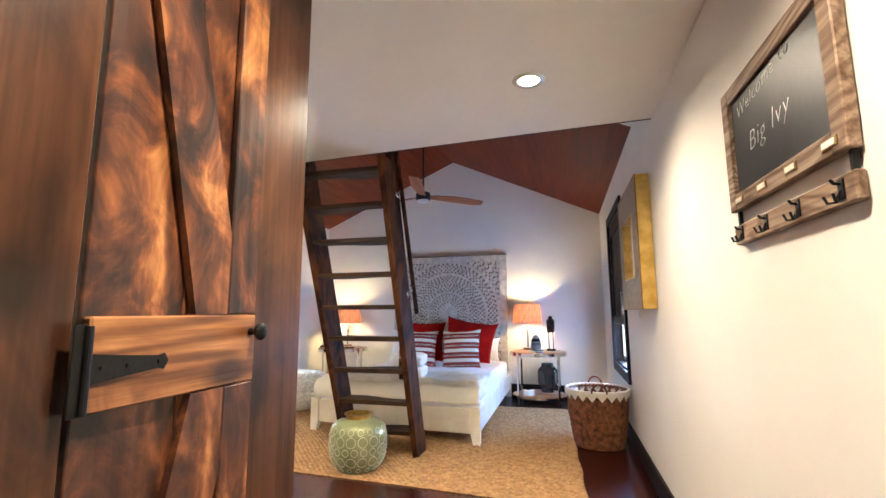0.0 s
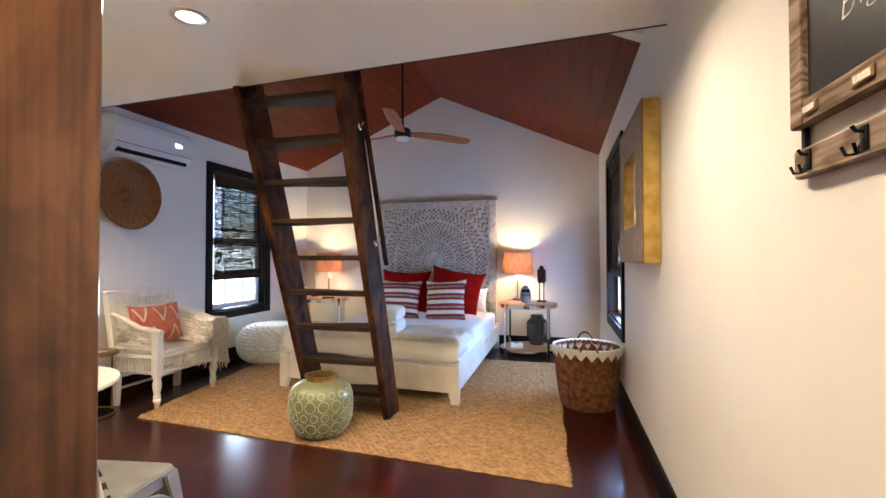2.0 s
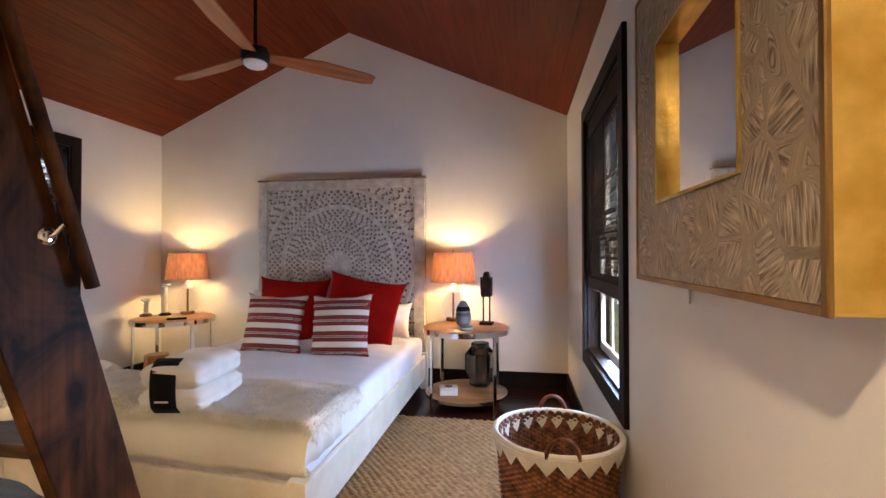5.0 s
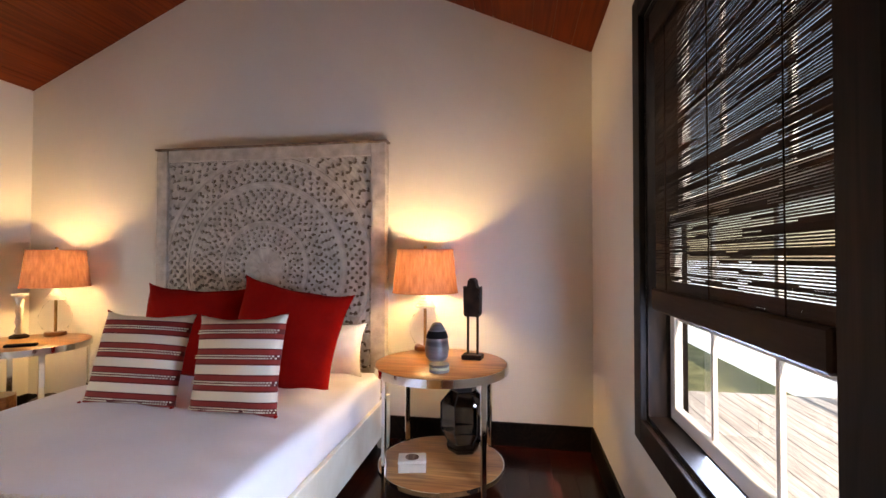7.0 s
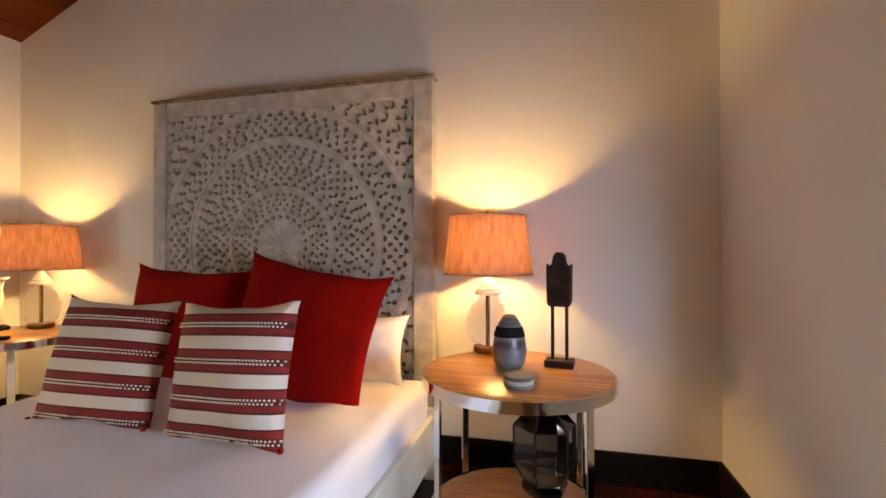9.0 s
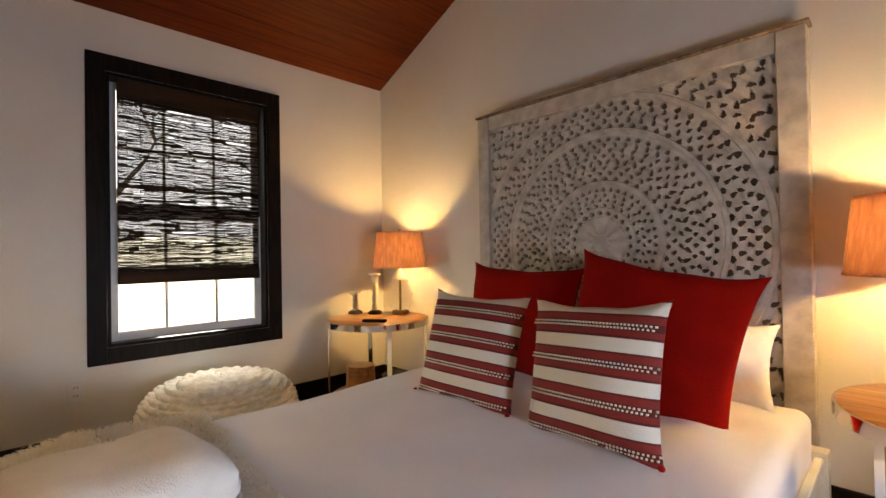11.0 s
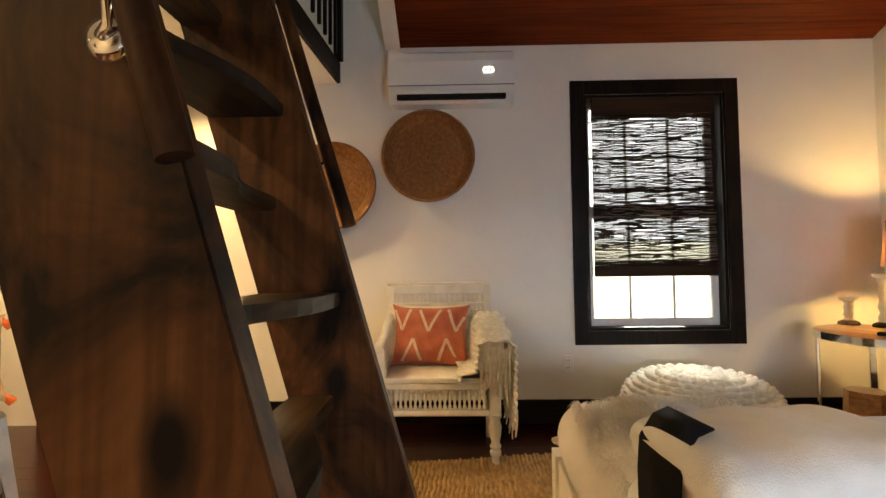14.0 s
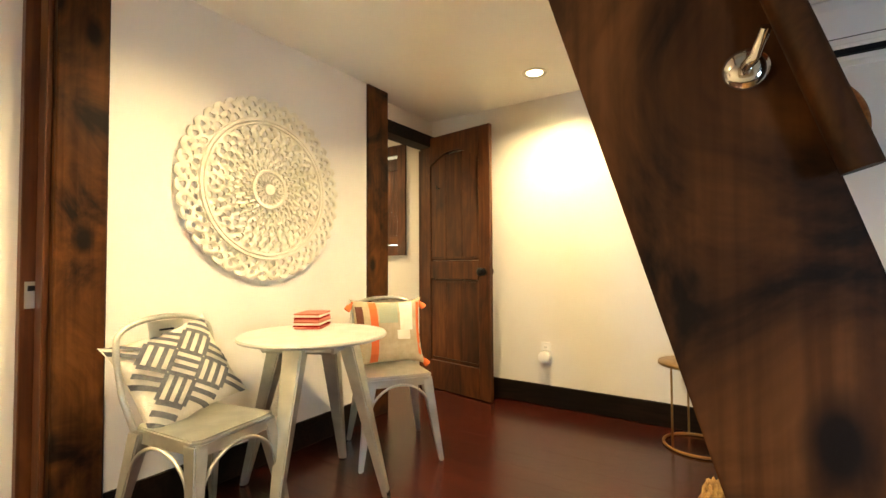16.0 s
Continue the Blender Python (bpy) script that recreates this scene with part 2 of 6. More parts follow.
M = dict(
    wall=mat("wall_paint", (.77, .73, .67), (.81, .775, .72), .42, scale=2, bump=.06, fine=55, dist=.004),
    ceil=mat("ceiling_paint", (.82, .80, .75), (.85, .83, .78), .6, scale=2, bump=.08, fine=40, dist=.004),
    plank=wood("ceiling_boards", (.125, .019, .004), (.170, .028, .006), rough=.5, along="y", scale=4, vary=.09, bump=.03, figure=.12, spec=.15),
    floor=wood("floor_boards", (.028, .005, .0035), (.060, .010, .006), rough=.24, along="y", scale=6, coat=.08, vary=.16, bump=.04, figure=.3, spec=.4),
    dark=wood("dark_stain", (.006, .0036, .0028), (.017, .0085, .0055), rough=.5, along="z", scale=7, bump=.12, spec=.16),
    dark_h=wood("dark_stain_level", (.006, .0036, .0028), (.017, .0085, .0055), rough=.5, along="y", scale=7, bump=.12, spec=.16),
    ladder=wood("ladder_stain", (.05, .02, .006), (.2, .06, .016), knots=(.008, .004, .0025), rough=.55, along="z", scale=3.2, vary=.08, rings=34., figure=.25, spec=.12, patch=4.5, lie=.75, patches=((.010, .005, .003), (.052, .019, .007), (.098, .035, .011), (.138, .053, .018))),
    rung=wood("rung_stain", (.022, .012, .006), (.070, .036, .015), rough=.6, along="x", scale=5, vary=.15, spec=.22),
    barn=wood("barn_stain", (.19, .055, .019), (.60, .25, .085), knots=(.045, .014, .007), rough=.38, along="z", scale=3.2, vary=.15, bump=.5, rings=70., figure=.8, coat=.12, patch=7.5, lie=.7, swirl=(1.5, 1.2, .30), at=(.36, .47, .56, .67), patches=((.020, .010, .009), (.095, .034, .019), (.26, .095, .034), (.56, .26, .090))),
    barn_h=wood("barn_stain_level", (.30, .12, .038), (.66, .32, .12), rings=85., knots=(.04, .016, .008), rough=.38, along="y", scale=8, vary=.1, bump=.5, figure=1., coat=.12, patch=5., lie=.5, swirl=(1.5, .8, .14), patches=((.05, .022, .013), (.25, .10, .036), (.38, .17, .058), (.50, .25, .095))),
    stile=wood("stile_stain", (.06, .022, .009), (.18, .062, .023), knots=(.015, .006, .003), rings=60., figure=.4, rough=.32, along="z", scale=4, vary=.1, coat=.15, patch=4.5, lie=.5, patches=((.018, .008, .005), (.058, .023, .011), (.10, .040, .018), (.15, .068, .032))),
    door=wood("door_stain", (.085, .024, .008), (.19, .058, .017), rough=.4, along="z", scale=4, vary=.1, bump=.1, figure=.35, patch=4., patches=((.036, .012, .005), (.080, .024, .008), (.115, .036, .011), (.15, .050, .016))),
    tabletop=wood("tabletop_wood", (.36, .14, .045), (.58, .27, .095), rough=.28, along="x", scale=4, vary=.1, bump=.04, figure=.3, patch=5., patches=((.30, .11, .035), (.44, .18, .06), (.54, .24, .085), (.62, .32, .12))),
    greywood=wood("grey_wood", (.22, .15, .10), (.42, .32, .24), rough=.65, along="y", scale=8, vary=.1),
    white=mat("white_wash", (.66, .62, .54), (.80, .77, .70), .55, scale=9, stretch=(1, 1, .4), bump=.15, fine=50),
    whitewash=mat("whitewash_carved", (.41, .36, .31), (.59, .535, .47), .6, scale=14, bump=.25, fine=70),
    cream=mat("cream_paint", (.72, .66, .54), (.82, .77, .66), .5, scale=8, bump=.12, fine=60),
    sheet=mat("bed_sheet", (.80, .79, .84), (.86, .85, .89), .85, scale=3, bump=.12, fine=9, sheen=.2, dist=.012),
    duvet=mat("duvet_cloth", (.80, .75, .65), (.86, .82, .73), .9, scale=3, bump=.2, fine=11, sheen=.3, dist=.012),
    fur=mat("fur_throw", (.78, .73, .62), (.92, .89, .82), .95, scale=9, bump=.5, fine=80, sheen=.5, vary=.08, dist=.01),
    towel=mat("towel_cotton", (.84, .82, .78), (.90, .88, .84), .95, scale=20, bump=.3, fine=320, sheen=.4),
    black=mat("black_cloth", (.008, .008, .009), None, .8, bump=.2),
    red=mat("red_velvet", (.26, .0035, .002), (.35, .006, .003), .95, scale=5, bump=.3, fine=240),
    rust=mat("rust_cloth", (.50, .13, .08), (.58, .18, .11), .9, scale=20, bump=.5, fine=220, sheen=.2),
    ivory=mat("ivory_cloth", (.74, .68, .56), (.82, .77, .66), .9, scale=20, bump=.5, fine=200),
    wool=mat("chunky_wool", (.68, .62, .52), (.88, .85, .77), .95, scale=30, bump=.7, fine=160, sheen=.3),
    jute=mat("jute", (.30, .170, .075), (.50, .315, .150), .95, scale=42, stretch=(.5, 1, 1), bump=.6, fine=260, detail=3),
    weave=mat("water_hyacinth", (.095, .032, .015), (.33, .13, .062), .5, scale=26, bump=.5, fine=150, vary=.1),
    seagrass=mat("seagrass", (.20, .078, .022), (.32, .135, .042), .8, scale=40, bump=.6, fine=140),
    chrome=mat("chrome", (.72, .71, .69), None, .10, 1, bump=.02),
    steel=mat("galvanised_steel", (.50, .49, .43), (.64, .63, .56), .36, .85, scale=9, bump=.05, fine=30),
    tabsteel=mat("painted_steel_top", (.50, .49, .44), (.58, .57, .52), .35, .15, scale=12, bump=.05),
    gold=mat("gold_leaf", (.62, .40, .09), (.86, .62, .20), .28, 1, scale=14, bump=.25, fine=40),
    scraped=mat("scraped_gilt", (.13, .080, .042), (.62, .50, .34), .45, .3, scale=14, stretch=(1, .35, 1), bump=.5, fine=26, detail=7),
    brass=mat("aged_brass", (.28, .16, .06), (.40, .25, .10), .38, 1, scale=10, bump=.1),
    green=mat("green_enamel", (.23, .26, .12), (.36, .37, .20), .30, .35, scale=7, bump=.1, coat=.3),
    pale=mat("pale_enamel", (.50, .52, .38), (.62, .62, .46), .35, .2, scale=12, bump=.1),
    iron=mat("black_iron", (.012, .012, .013), None, .4, .6, bump=.15),
    plastic=mat("white_plastic", (.78, .77, .75), None, .3, bump=0),
    shade_m=None,
    vinyl=mat("white_vinyl", (.80, .81, .82), None, .3, bump=0),
    bamboo=mat("dark_bamboo", (.014, .007, .004), (.045, .022, .013), .6, scale=12, stretch=(1, .1, 1), bump=.2, vary=.3),
    slate=mat("chalkboard", (.010, .011, .012), (.020, .021, .022), .38, scale=5, bump=.03),
    chalk=mat("chalk", (.75, .75, .73), None, .9, bump=0),
    darkclay=mat("dark_carved_wood", (.012, .006, .004), (.040, .018, .010), .5, scale=14, bump=.4),
    stone=mat("banded_stone", (.05, .05, .055), (.27, .25, .26), .3, scale=7, stretch=(.3, .3, 3), bump=.15),
    mirror=mat("mirror_glass", (.85, .85, .85), None, .02, 1, bump=0),
    bulbm=mat("lamp_disc", (1, .95, .85), None, .5, emit=(1, .86, .62), strength=9, bump=0),
    glass=glass("clear_glass"), smoke=glass("smoked_glass", (.10, .085, .075), .05), thin=glass("thin_glass"),
    fanwood=wood("fan_blade_wood", (.22, .06, .018), (.36, .115, .035), rough=.38, along="x", scale=5, figure=.4),
    earth=mat("ground_grass", (.10, .12, .05), (.20, .21, .10), .95, scale=3, bump=.5, fine=20),
    # deck colour lightened to carry the washed-out outdoor glare
    deck=wood("deck_boards", (.66, .66, .65), (.76, .76, .75), rough=.8, figure=.15, along="y", scale=6),
    bark=mat("bark", (.10, .075, .055), (.19, .15, .11), .9, scale=8, bump=.8, fine=20),
    leaf=mat("foliage", (.07, .10, .03), (.12, .15, .05), .8, scale=6, bump=.2),
    clay=mat("terracotta", (.36, .13, .06), (.44, .18, .09), .7, scale=9, bump=.2),
    grey=mat("grey_wool", (.085, .085, .09), (.14, .14, .145), .95, scale=60, bump=.5, fine=220),
    orange=mat("orange_cloth", (.72, .15, .05), None, .9, bump=.5, fine=220),
    sand=mat("sand_cloth", (.46, .36, .23), (.54, .44, .30), .9, scale=25, bump=.5, fine=220),
    pink=mat("pale_pink_weave", (.62, .44, .34), (.74, .60, .48), .9, scale=60, bump=.5, fine=220),
    sage=mat("sage_cloth", (.38, .40, .29), None, .9, bump=.5, fine=220),
    brown=mat("brown_cloth", (.14, .05, .03), None, .9, bump=.4),
    # brown of the sheet that gives the headboard's holes their shade
    backing=mat("backing_board", (.13, .09, .062), (.17, .12, .085), .8, scale=8, bump=.1),
    paper=mat("napkins", (.70, .12, .10), (.80, .30, .22), .8, scale=8, bump=.1),
)
# lamp shade: thin linen that lets light through
sh = mat("linen_shade", (.33, .14, .08), (.52, .24, .14), .9, scale=55, stretch=(1, 1, .2), bump=.4, fine=160)
nt = sh.node_tree
pr, tr, mx = nt.nodes["Principled BSDF"], nt.nodes.new("ShaderNodeBsdfTranslucent"), nt.nodes.new("ShaderNodeMixShader")
tr.inputs[0].default_value = (.34, .135, .075, 1)
mx.inputs[0].default_value = .135
nt.links.new(pr.outputs[0], mx.inputs[1]), nt.links.new(tr.outputs[0], mx.inputs[2])
nt.links.new(mx.outputs[0], nt.nodes["Material Output"].inputs[0])
M["shade_m"] = sh
M["thin"].node_tree.nodes["Principled BSDF"].inputs["IOR"].default_value = 1.06
for key in ("red", "darkclay", "black", "bamboo", "weave", "rust", "greywood"):
    M[key].node_tree.nodes["Principled BSDF"].inputs["Specular IOR Level"].default_value = .15
# worked gilt: strokes that change direction from patch to patch
nt = M["scraped"].node_tree
add_, vo_, rot_ = next(q for q in nt.nodes if q.type == "VECT_MATH" and q.operation == "ADD"), nt.nodes.new("ShaderNodeTexVoronoi"), nt.nodes.new("ShaderNodeVectorRotate")
sep_, ang_, st_ = nt.nodes.new("ShaderNodeSeparateColor"), nt.nodes.new("ShaderNodeMath"), nt.nodes.new("ShaderNodeMapping")
vo_.feature = "SMOOTH_F1"
vo_.inputs["Smoothness"].default_value = .35
vo_.inputs["Scale"].default_value = 13
tc_ = next(q for q in nt.nodes if q.type == "TEX_COORD")
nt.links.new(tc_.outputs["Object"], vo_.inputs["Vector"]), nt.links.new(vo_.outputs["Color"], sep_.inputs[0])
ang_.operation = "MULTIPLY"
ang_.inputs[1].default_value = 6.0
nt.links.new(sep_.outputs[0], ang_.inputs[0]), nt.links.new(ang_.outputs[0], rot_.inputs["Angle"])
rot_.rotation_type = "X_AXIS"
st_.inputs["Scale"].default_value = (1, .10, 1)
nt.links.new(tc_.outputs["Object"], rot_.inputs["Vector"]), nt.links.new(rot_.outputs[0], st_.inputs[0])
for q in nt.nodes:
    if q.type == "TEX_NOISE":
        q.inputs["Scale"].default_value = 190
        nt.links.new(st_.outputs[0], q.inputs["Vector"])
STRIPE = bands("striped_cotton", 2, .1185, [(0, (.13, .012, .010)), (.05, (.27, .022, .018)), (.20, (.11, .010, .009)), (.40, (.27, .022, .018)), (.58, (.13, .012, .010)), (.63, (.74, .70, .61)), (.985, (.13, .012, .010))])


# ---- mesh helpers ----


def link(name, me, material, parent=None, label="", smooth=False, kind=""):
    ob = new(name, me)
    for m in material if isinstance(material, (list, tuple)) else [material]:
        me.materials.append(m)
    if smooth:
        me.polygons.foreach_set("use_smooth", [True] * len(me.polygons))
        me.set_sharp_from_angle(angle=radians(smooth if smooth > 1 else 40))
    ob.parent = parent
    return tagged(ob, label, kind=kind)


def part(name, bm, material, parent=None, label="", smooth=0, kind=""):
    me = bpy.data.meshes.new(name)
    bm.normal_update()
    bm.to_mesh(me)
    bm.free()
    return link(name, me, material, parent, label, smooth, kind)


def thing(name, x, y, z=0., rz=0., label="", category="", group="", kind=""):
    ob = new(name)
    ob.empty_display_size = .1
    ob.matrix_world = pose(x, y, z, 0, 0, rz)
    return tagged(ob, label, category, group, kind)


def box(bm, lo, hi, bev=0., m=None, idx=0):
    c, d = [(a + b) / 2 for a, b in zip(lo, hi)], [abs(b - a) for a, b in zip(lo, hi)]
    r = bmesh.ops.create_cube(bm, size=1, matrix=(m or Matrix()) @ Matrix.Translation(c) @ Matrix.Diagonal((*d, 1)))
    fs = {f for v in r["verts"] for f in v.link_faces}
    for f in fs:
        f.material_index = idx
    if bev:
        bmesh.ops.bevel(bm, geom=list({e for f in fs for e in f.edges}), offset=bev, segments=1, affect="EDGES")
    return bm


def boxes(*items, bev=0.):
    bm = bmesh.new()
    for lo, hi in items:
        box(bm, lo, hi, bev)
    return bm


def lathe(profile, n=32, bm=None, m=None, close=True):
    """Turns (radius, z) pairs round the z axis."""
    bm = bm or bmesh.new()
    m = m or Matrix()
    rings = []
    for r, z in profile:
        rings.append([bm.verts.new(m @ Vector((r * math.cos(2 * math.pi * k / n), r * math.sin(2 * math.pi * k / n), z))) for k in range(n)] if r > 1e-6 else [bm.verts.new(m @ Vector((0, 0, z)))])
    for a, b in zip(rings, rings[1:]):
        for k in range(n):
            q = [a[k % len(a)], a[(k + 1) % n % len(a)], b[(k + 1) % n % len(b)], b[k % len(b)]]
            q = list(dict.fromkeys(q))
            if len(q) > 2:
                bm.faces.new(q)
    if close:
        for ring, flip in ((rings[0], True), (rings[-1], False)):
            if len(ring) > 2:
                bm.faces.new(ring[::-1] if flip else ring)
    return bm


def tube(bm, pts, r, n=8, caps=True, flat=1.):
    """A round bar along points; r a number or one a point."""
    pts = [Vector(p) for p in pts]
    rs = r if isinstance(r, (list, tuple)) else [r] * len(pts)
    rings, up = [], None
    for i, p in enumerate(pts):
        d = (pts[min(i + 1, len(pts) - 1)] - pts[max(i - 1, 0)]).normalized()
        if up is None:
            up = Vector((0, 0, 1)) if abs(d.z) < .9 else Vector((1, 0, 0))
        s = d.cross(up).normalized()
        up = s.cross(d).normalized()
        rings.append([bm.verts.new(p + rs[i] * (math.cos(2 * math.pi * k / n) * s + flat * math.sin(2 * math.pi * k / n) * up)) for k in range(n)])
    for a, b in zip(rings, rings[1:]):
        for k in range(n):
            bm.faces.new((a[k], a[(k + 1) % n], b[(k + 1) % n], b[k]))
    if caps:
        bm.faces.new(rings[0][::-1]), bm.faces.new(rings[-1])
    return bm


def slab(bm, outline, z0, z1, m=None, bev=0.):
    """A flat outline (x, y) drawn up from z0 to z1."""
    m = m or Matrix()
    a = [bm.verts.new(m @ Vector((x, y, z0))) for x, y in outline]
    b = [bm.verts.new(m @ Vector((x, y, z1))) for x, y in outline]
    n = len(a)
    fs = [bm.faces.new(a[::-1]), bm.faces.new(b)] + [bm.faces.new((a[k], a[(k + 1) % n], b[(k + 1) % n], b[k])) for k in range(n)]
    if bev:
        bmesh.ops.bevel(bm, geom=list({e for f in fs[:2] for e in f.edges}), offset=bev, segments=2, affect="EDGES")
    return bm


def grid(P, wrap_u=False, wrap_v=False, keep=None):
    """A mesh from an array of places (nu, nv, 3)."""
    nu, nv = P.shape[:2]
    i, j = np.meshgrid(np.arange(nu if wrap_u else nu - 1), np.arange(nv if wrap_v else nv - 1), indexing="ij")
    i, j = i.ravel(), j.ravel()
    i2, j2 = (i + 1) % nu, (j + 1) % nv
    F = np.stack([i * nv + j, i2 * nv + j, i2 * nv + j2, i * nv + j2], 1)
    if keep is not None:
        F = F[keep.ravel()]
    me = bpy.data.meshes.new("grid")
    me.from_pydata(P.reshape(-1, 3).tolist(), [], F.tolist())
    me.validate()
    return me


def pillow_mesh(w, h, t, puff=.5, n=44, pinch=.09, seed=0):
    """A stuffed square in the x-z plane, with drawn-in sides and creases."""
    rs = np.random.RandomState(seed)
    u = np.linspace(-1, 1, n)
    U, V = np.meshgrid(u, u, indexing="ij")
    ear = (np.abs(U) * np.abs(V)) ** 9
    rag = .012 * np.sin(4.3 * V + seed) + .008 * np.sin(7.9 * U + 2 * seed)
    X = U * (1 - pinch * (1 - V ** 2) + .035 * ear + rag * (1 - U ** 8)) * w / 2
    Z = V * (1 - pinch * (1 - U ** 2) + .05 * ear + rag) * h / 2
    T = ((1 - np.abs(U) ** 2.6) * (1 - np.abs(V) ** 2.6)).clip(0) ** puff * t / 2
    a, b, c = rs.rand(3) * 6
    rad = np.hypot(1 - np.abs(U), 1 - np.abs(V))
    crease = .07 * np.sin(14 * np.arctan2(1 - np.abs(V) + .01, 1 - np.abs(U) + .01)) * np.exp(-rad * 3.2)
    wob = 1 + .05 * np.sin(5 * U + a + 3 * V) + .04 * np.sin(9 * V + b - 4 * U) + crease
    sag = .004 * np.sin(2.5 * U + c)
    front = np.stack([X, -T * wob + sag * (1 - V), Z], -1)
    back = np.stack([X, T * wob + sag * (1 - V), Z], -1)
    nv = n * n
    F = []
    for i in range(n - 1):
        for j in range(n - 1):
            q = (i * n + j, (i + 1) * n + j, (i + 1) * n + j + 1, i * n + j + 1)
            F += [q, tuple(k + nv for k in q[::-1])]
    me = bpy.data.meshes.new("pillow")
    me.from_pydata(np.concatenate([front.reshape(-1, 3), back.reshape(-1, 3)]).tolist(), [], F)
    bm = bmesh.new()
    bm.from_mesh(me)
    bmesh.ops.remove_doubles(bm, verts=bm.verts, dist=1e-5)
    bm.to_mesh(me)
    bm.free()
    return me


def carved(mask, height, mapping, nu, nv, wrap, back):
    """A pierced board: cells kept where mask is true; front at the height, sides down to the back."""
    keep = mask
    P = mapping(height)
    B = mapping(np.full_like(height, back))
    V = np.concatenate([P.reshape(-1, 3), B.reshape(-1, 3)])
    rows = nv if wrap else nv + 1
    off = (nu + 1) * rows
    F = []
    ii, jj = np.nonzero(keep)
    idx = lambda i, j: i * rows + (j % rows)
    a, b, c, d = idx(ii, jj), idx(ii + 1, jj), idx(ii + 1, jj + 1), idx(ii, jj + 1)
    F.append(np.stack([a, b, c, d], 1))
    pad = np.pad(keep, 1)
    if wrap:
        pad[1:-1, 0], pad[1:-1, -1] = keep[:, -1], keep[:, 0]
    for di, dj, p, q in ((-1, 0, d, a), (1, 0, b, c), (0, -1, a, b), (0, 1, c, d)):
        edge = ~pad[ii + 1 + di, jj + 1 + dj]
        F.append(np.stack([p[edge], p[edge] + off, q[edge] + off, q[edge]], 1))
    me = bpy.data.meshes.new("carved")
    me.from_pydata(V.tolist(), [], np.concatenate(F).tolist())
    bm = bmesh.new()
    bm.from_mesh(me)
    bmesh.ops.delete(bm, geom=[v for v in bm.verts if not v.link_faces], context="VERTS")
    bm.to_mesh(me)
    bm.free()
    return me


# ---- the shell ----
H = 3.7


def wall_with_hole(name, axis, at0, at1, lo, hi, z0, z1, holes, material):
    """A wall along one axis between lo and hi, with holes (a, b, z0, z1)."""
    bm = bmesh.new()
    us, vs = sorted({lo, hi, *[q for h in holes for q in h[:2]]}), sorted({z0, z1, *[q for h in holes for q in h[2:]]})
    for a, b in zip(us, us[1:]):
        for c, d in zip(vs, vs[1:]):
            if any(h[0] - 1e-6 <= a and b <= h[1] + 1e-6 and h[2] - 1e-6 <= c and d <= h[3] + 1e-6 for h in holes):
                continue
            box(bm, (at0, a, c) if axis == "y" else (a, at0, c), (at1, b, d) if axis == "y" else (b, at1, d))
    bmesh.ops.remove_doubles(bm, verts=bm.verts, dist=1e-5)
    inner = [f for f in bm.faces if sum(1 for g in bm.faces if g is not f and (g.calc_center_median() - f.calc_center_median()).length < 1e-4)]
    bmesh.ops.delete(bm, geom=inner, context="FACES")
    return tagged(part(name, bm, material), kind="structure")


WW = (-2.01 + .09, -.91 - .09, .50 + .09, 2.245 - .09)     # openings: y0, y1, z0, z1
WE = (-2.30 + .09, -1.09 - .09, .52 + .09, 2.19 - .09)
WL = (-4.75, -4.15, 2.85, 3.35)
WB = (-6.35, -5.80, 1.20, 2.02)
wall_with_hole("wall_west", "y", XW - TH, XW, YB, 0, 0, H, [WW, WL, WB], M["wall"])
wall_with_hole("wall_east", "y", 0, TH, YB, 0, 0, H, [WE], M["wall"])
wall_with_hole("wall_north", "x", 0, TH, XW - TH, TH, 0, H, [], M["wall"])
wall_with_hole("wall_back", "x", YB - TH, YB, XW - TH, TH, 0, H, [], M["wall"])
wall_with_hole("wall_south", "x", YS - TH, YS, -3.26 + .003, -1.773 - .003, 0, LOFT_Z, [], M["wall"])
wall_with_hole("wall_door_head", "x", YS - .24, YS - .12, XW, -3.40, 2.12, LOFT_Z, [], M["wall"])
wall_with_hole("wall_bathroom", "y", -3.05, -2.95, YB, YS - TH, 0, LOFT_Z, [], M["wall"])
wall_with_hole("wall_closet_back", "x", -5.60, -5.52, -2.95, -1.214, 0, LOFT_Z, [], M["wall"])
tagged(part("floor", boxes(((XW - TH, YB - TH, -.2), (TH, TH, -.022))), M["dark_h"]), kind="structure")
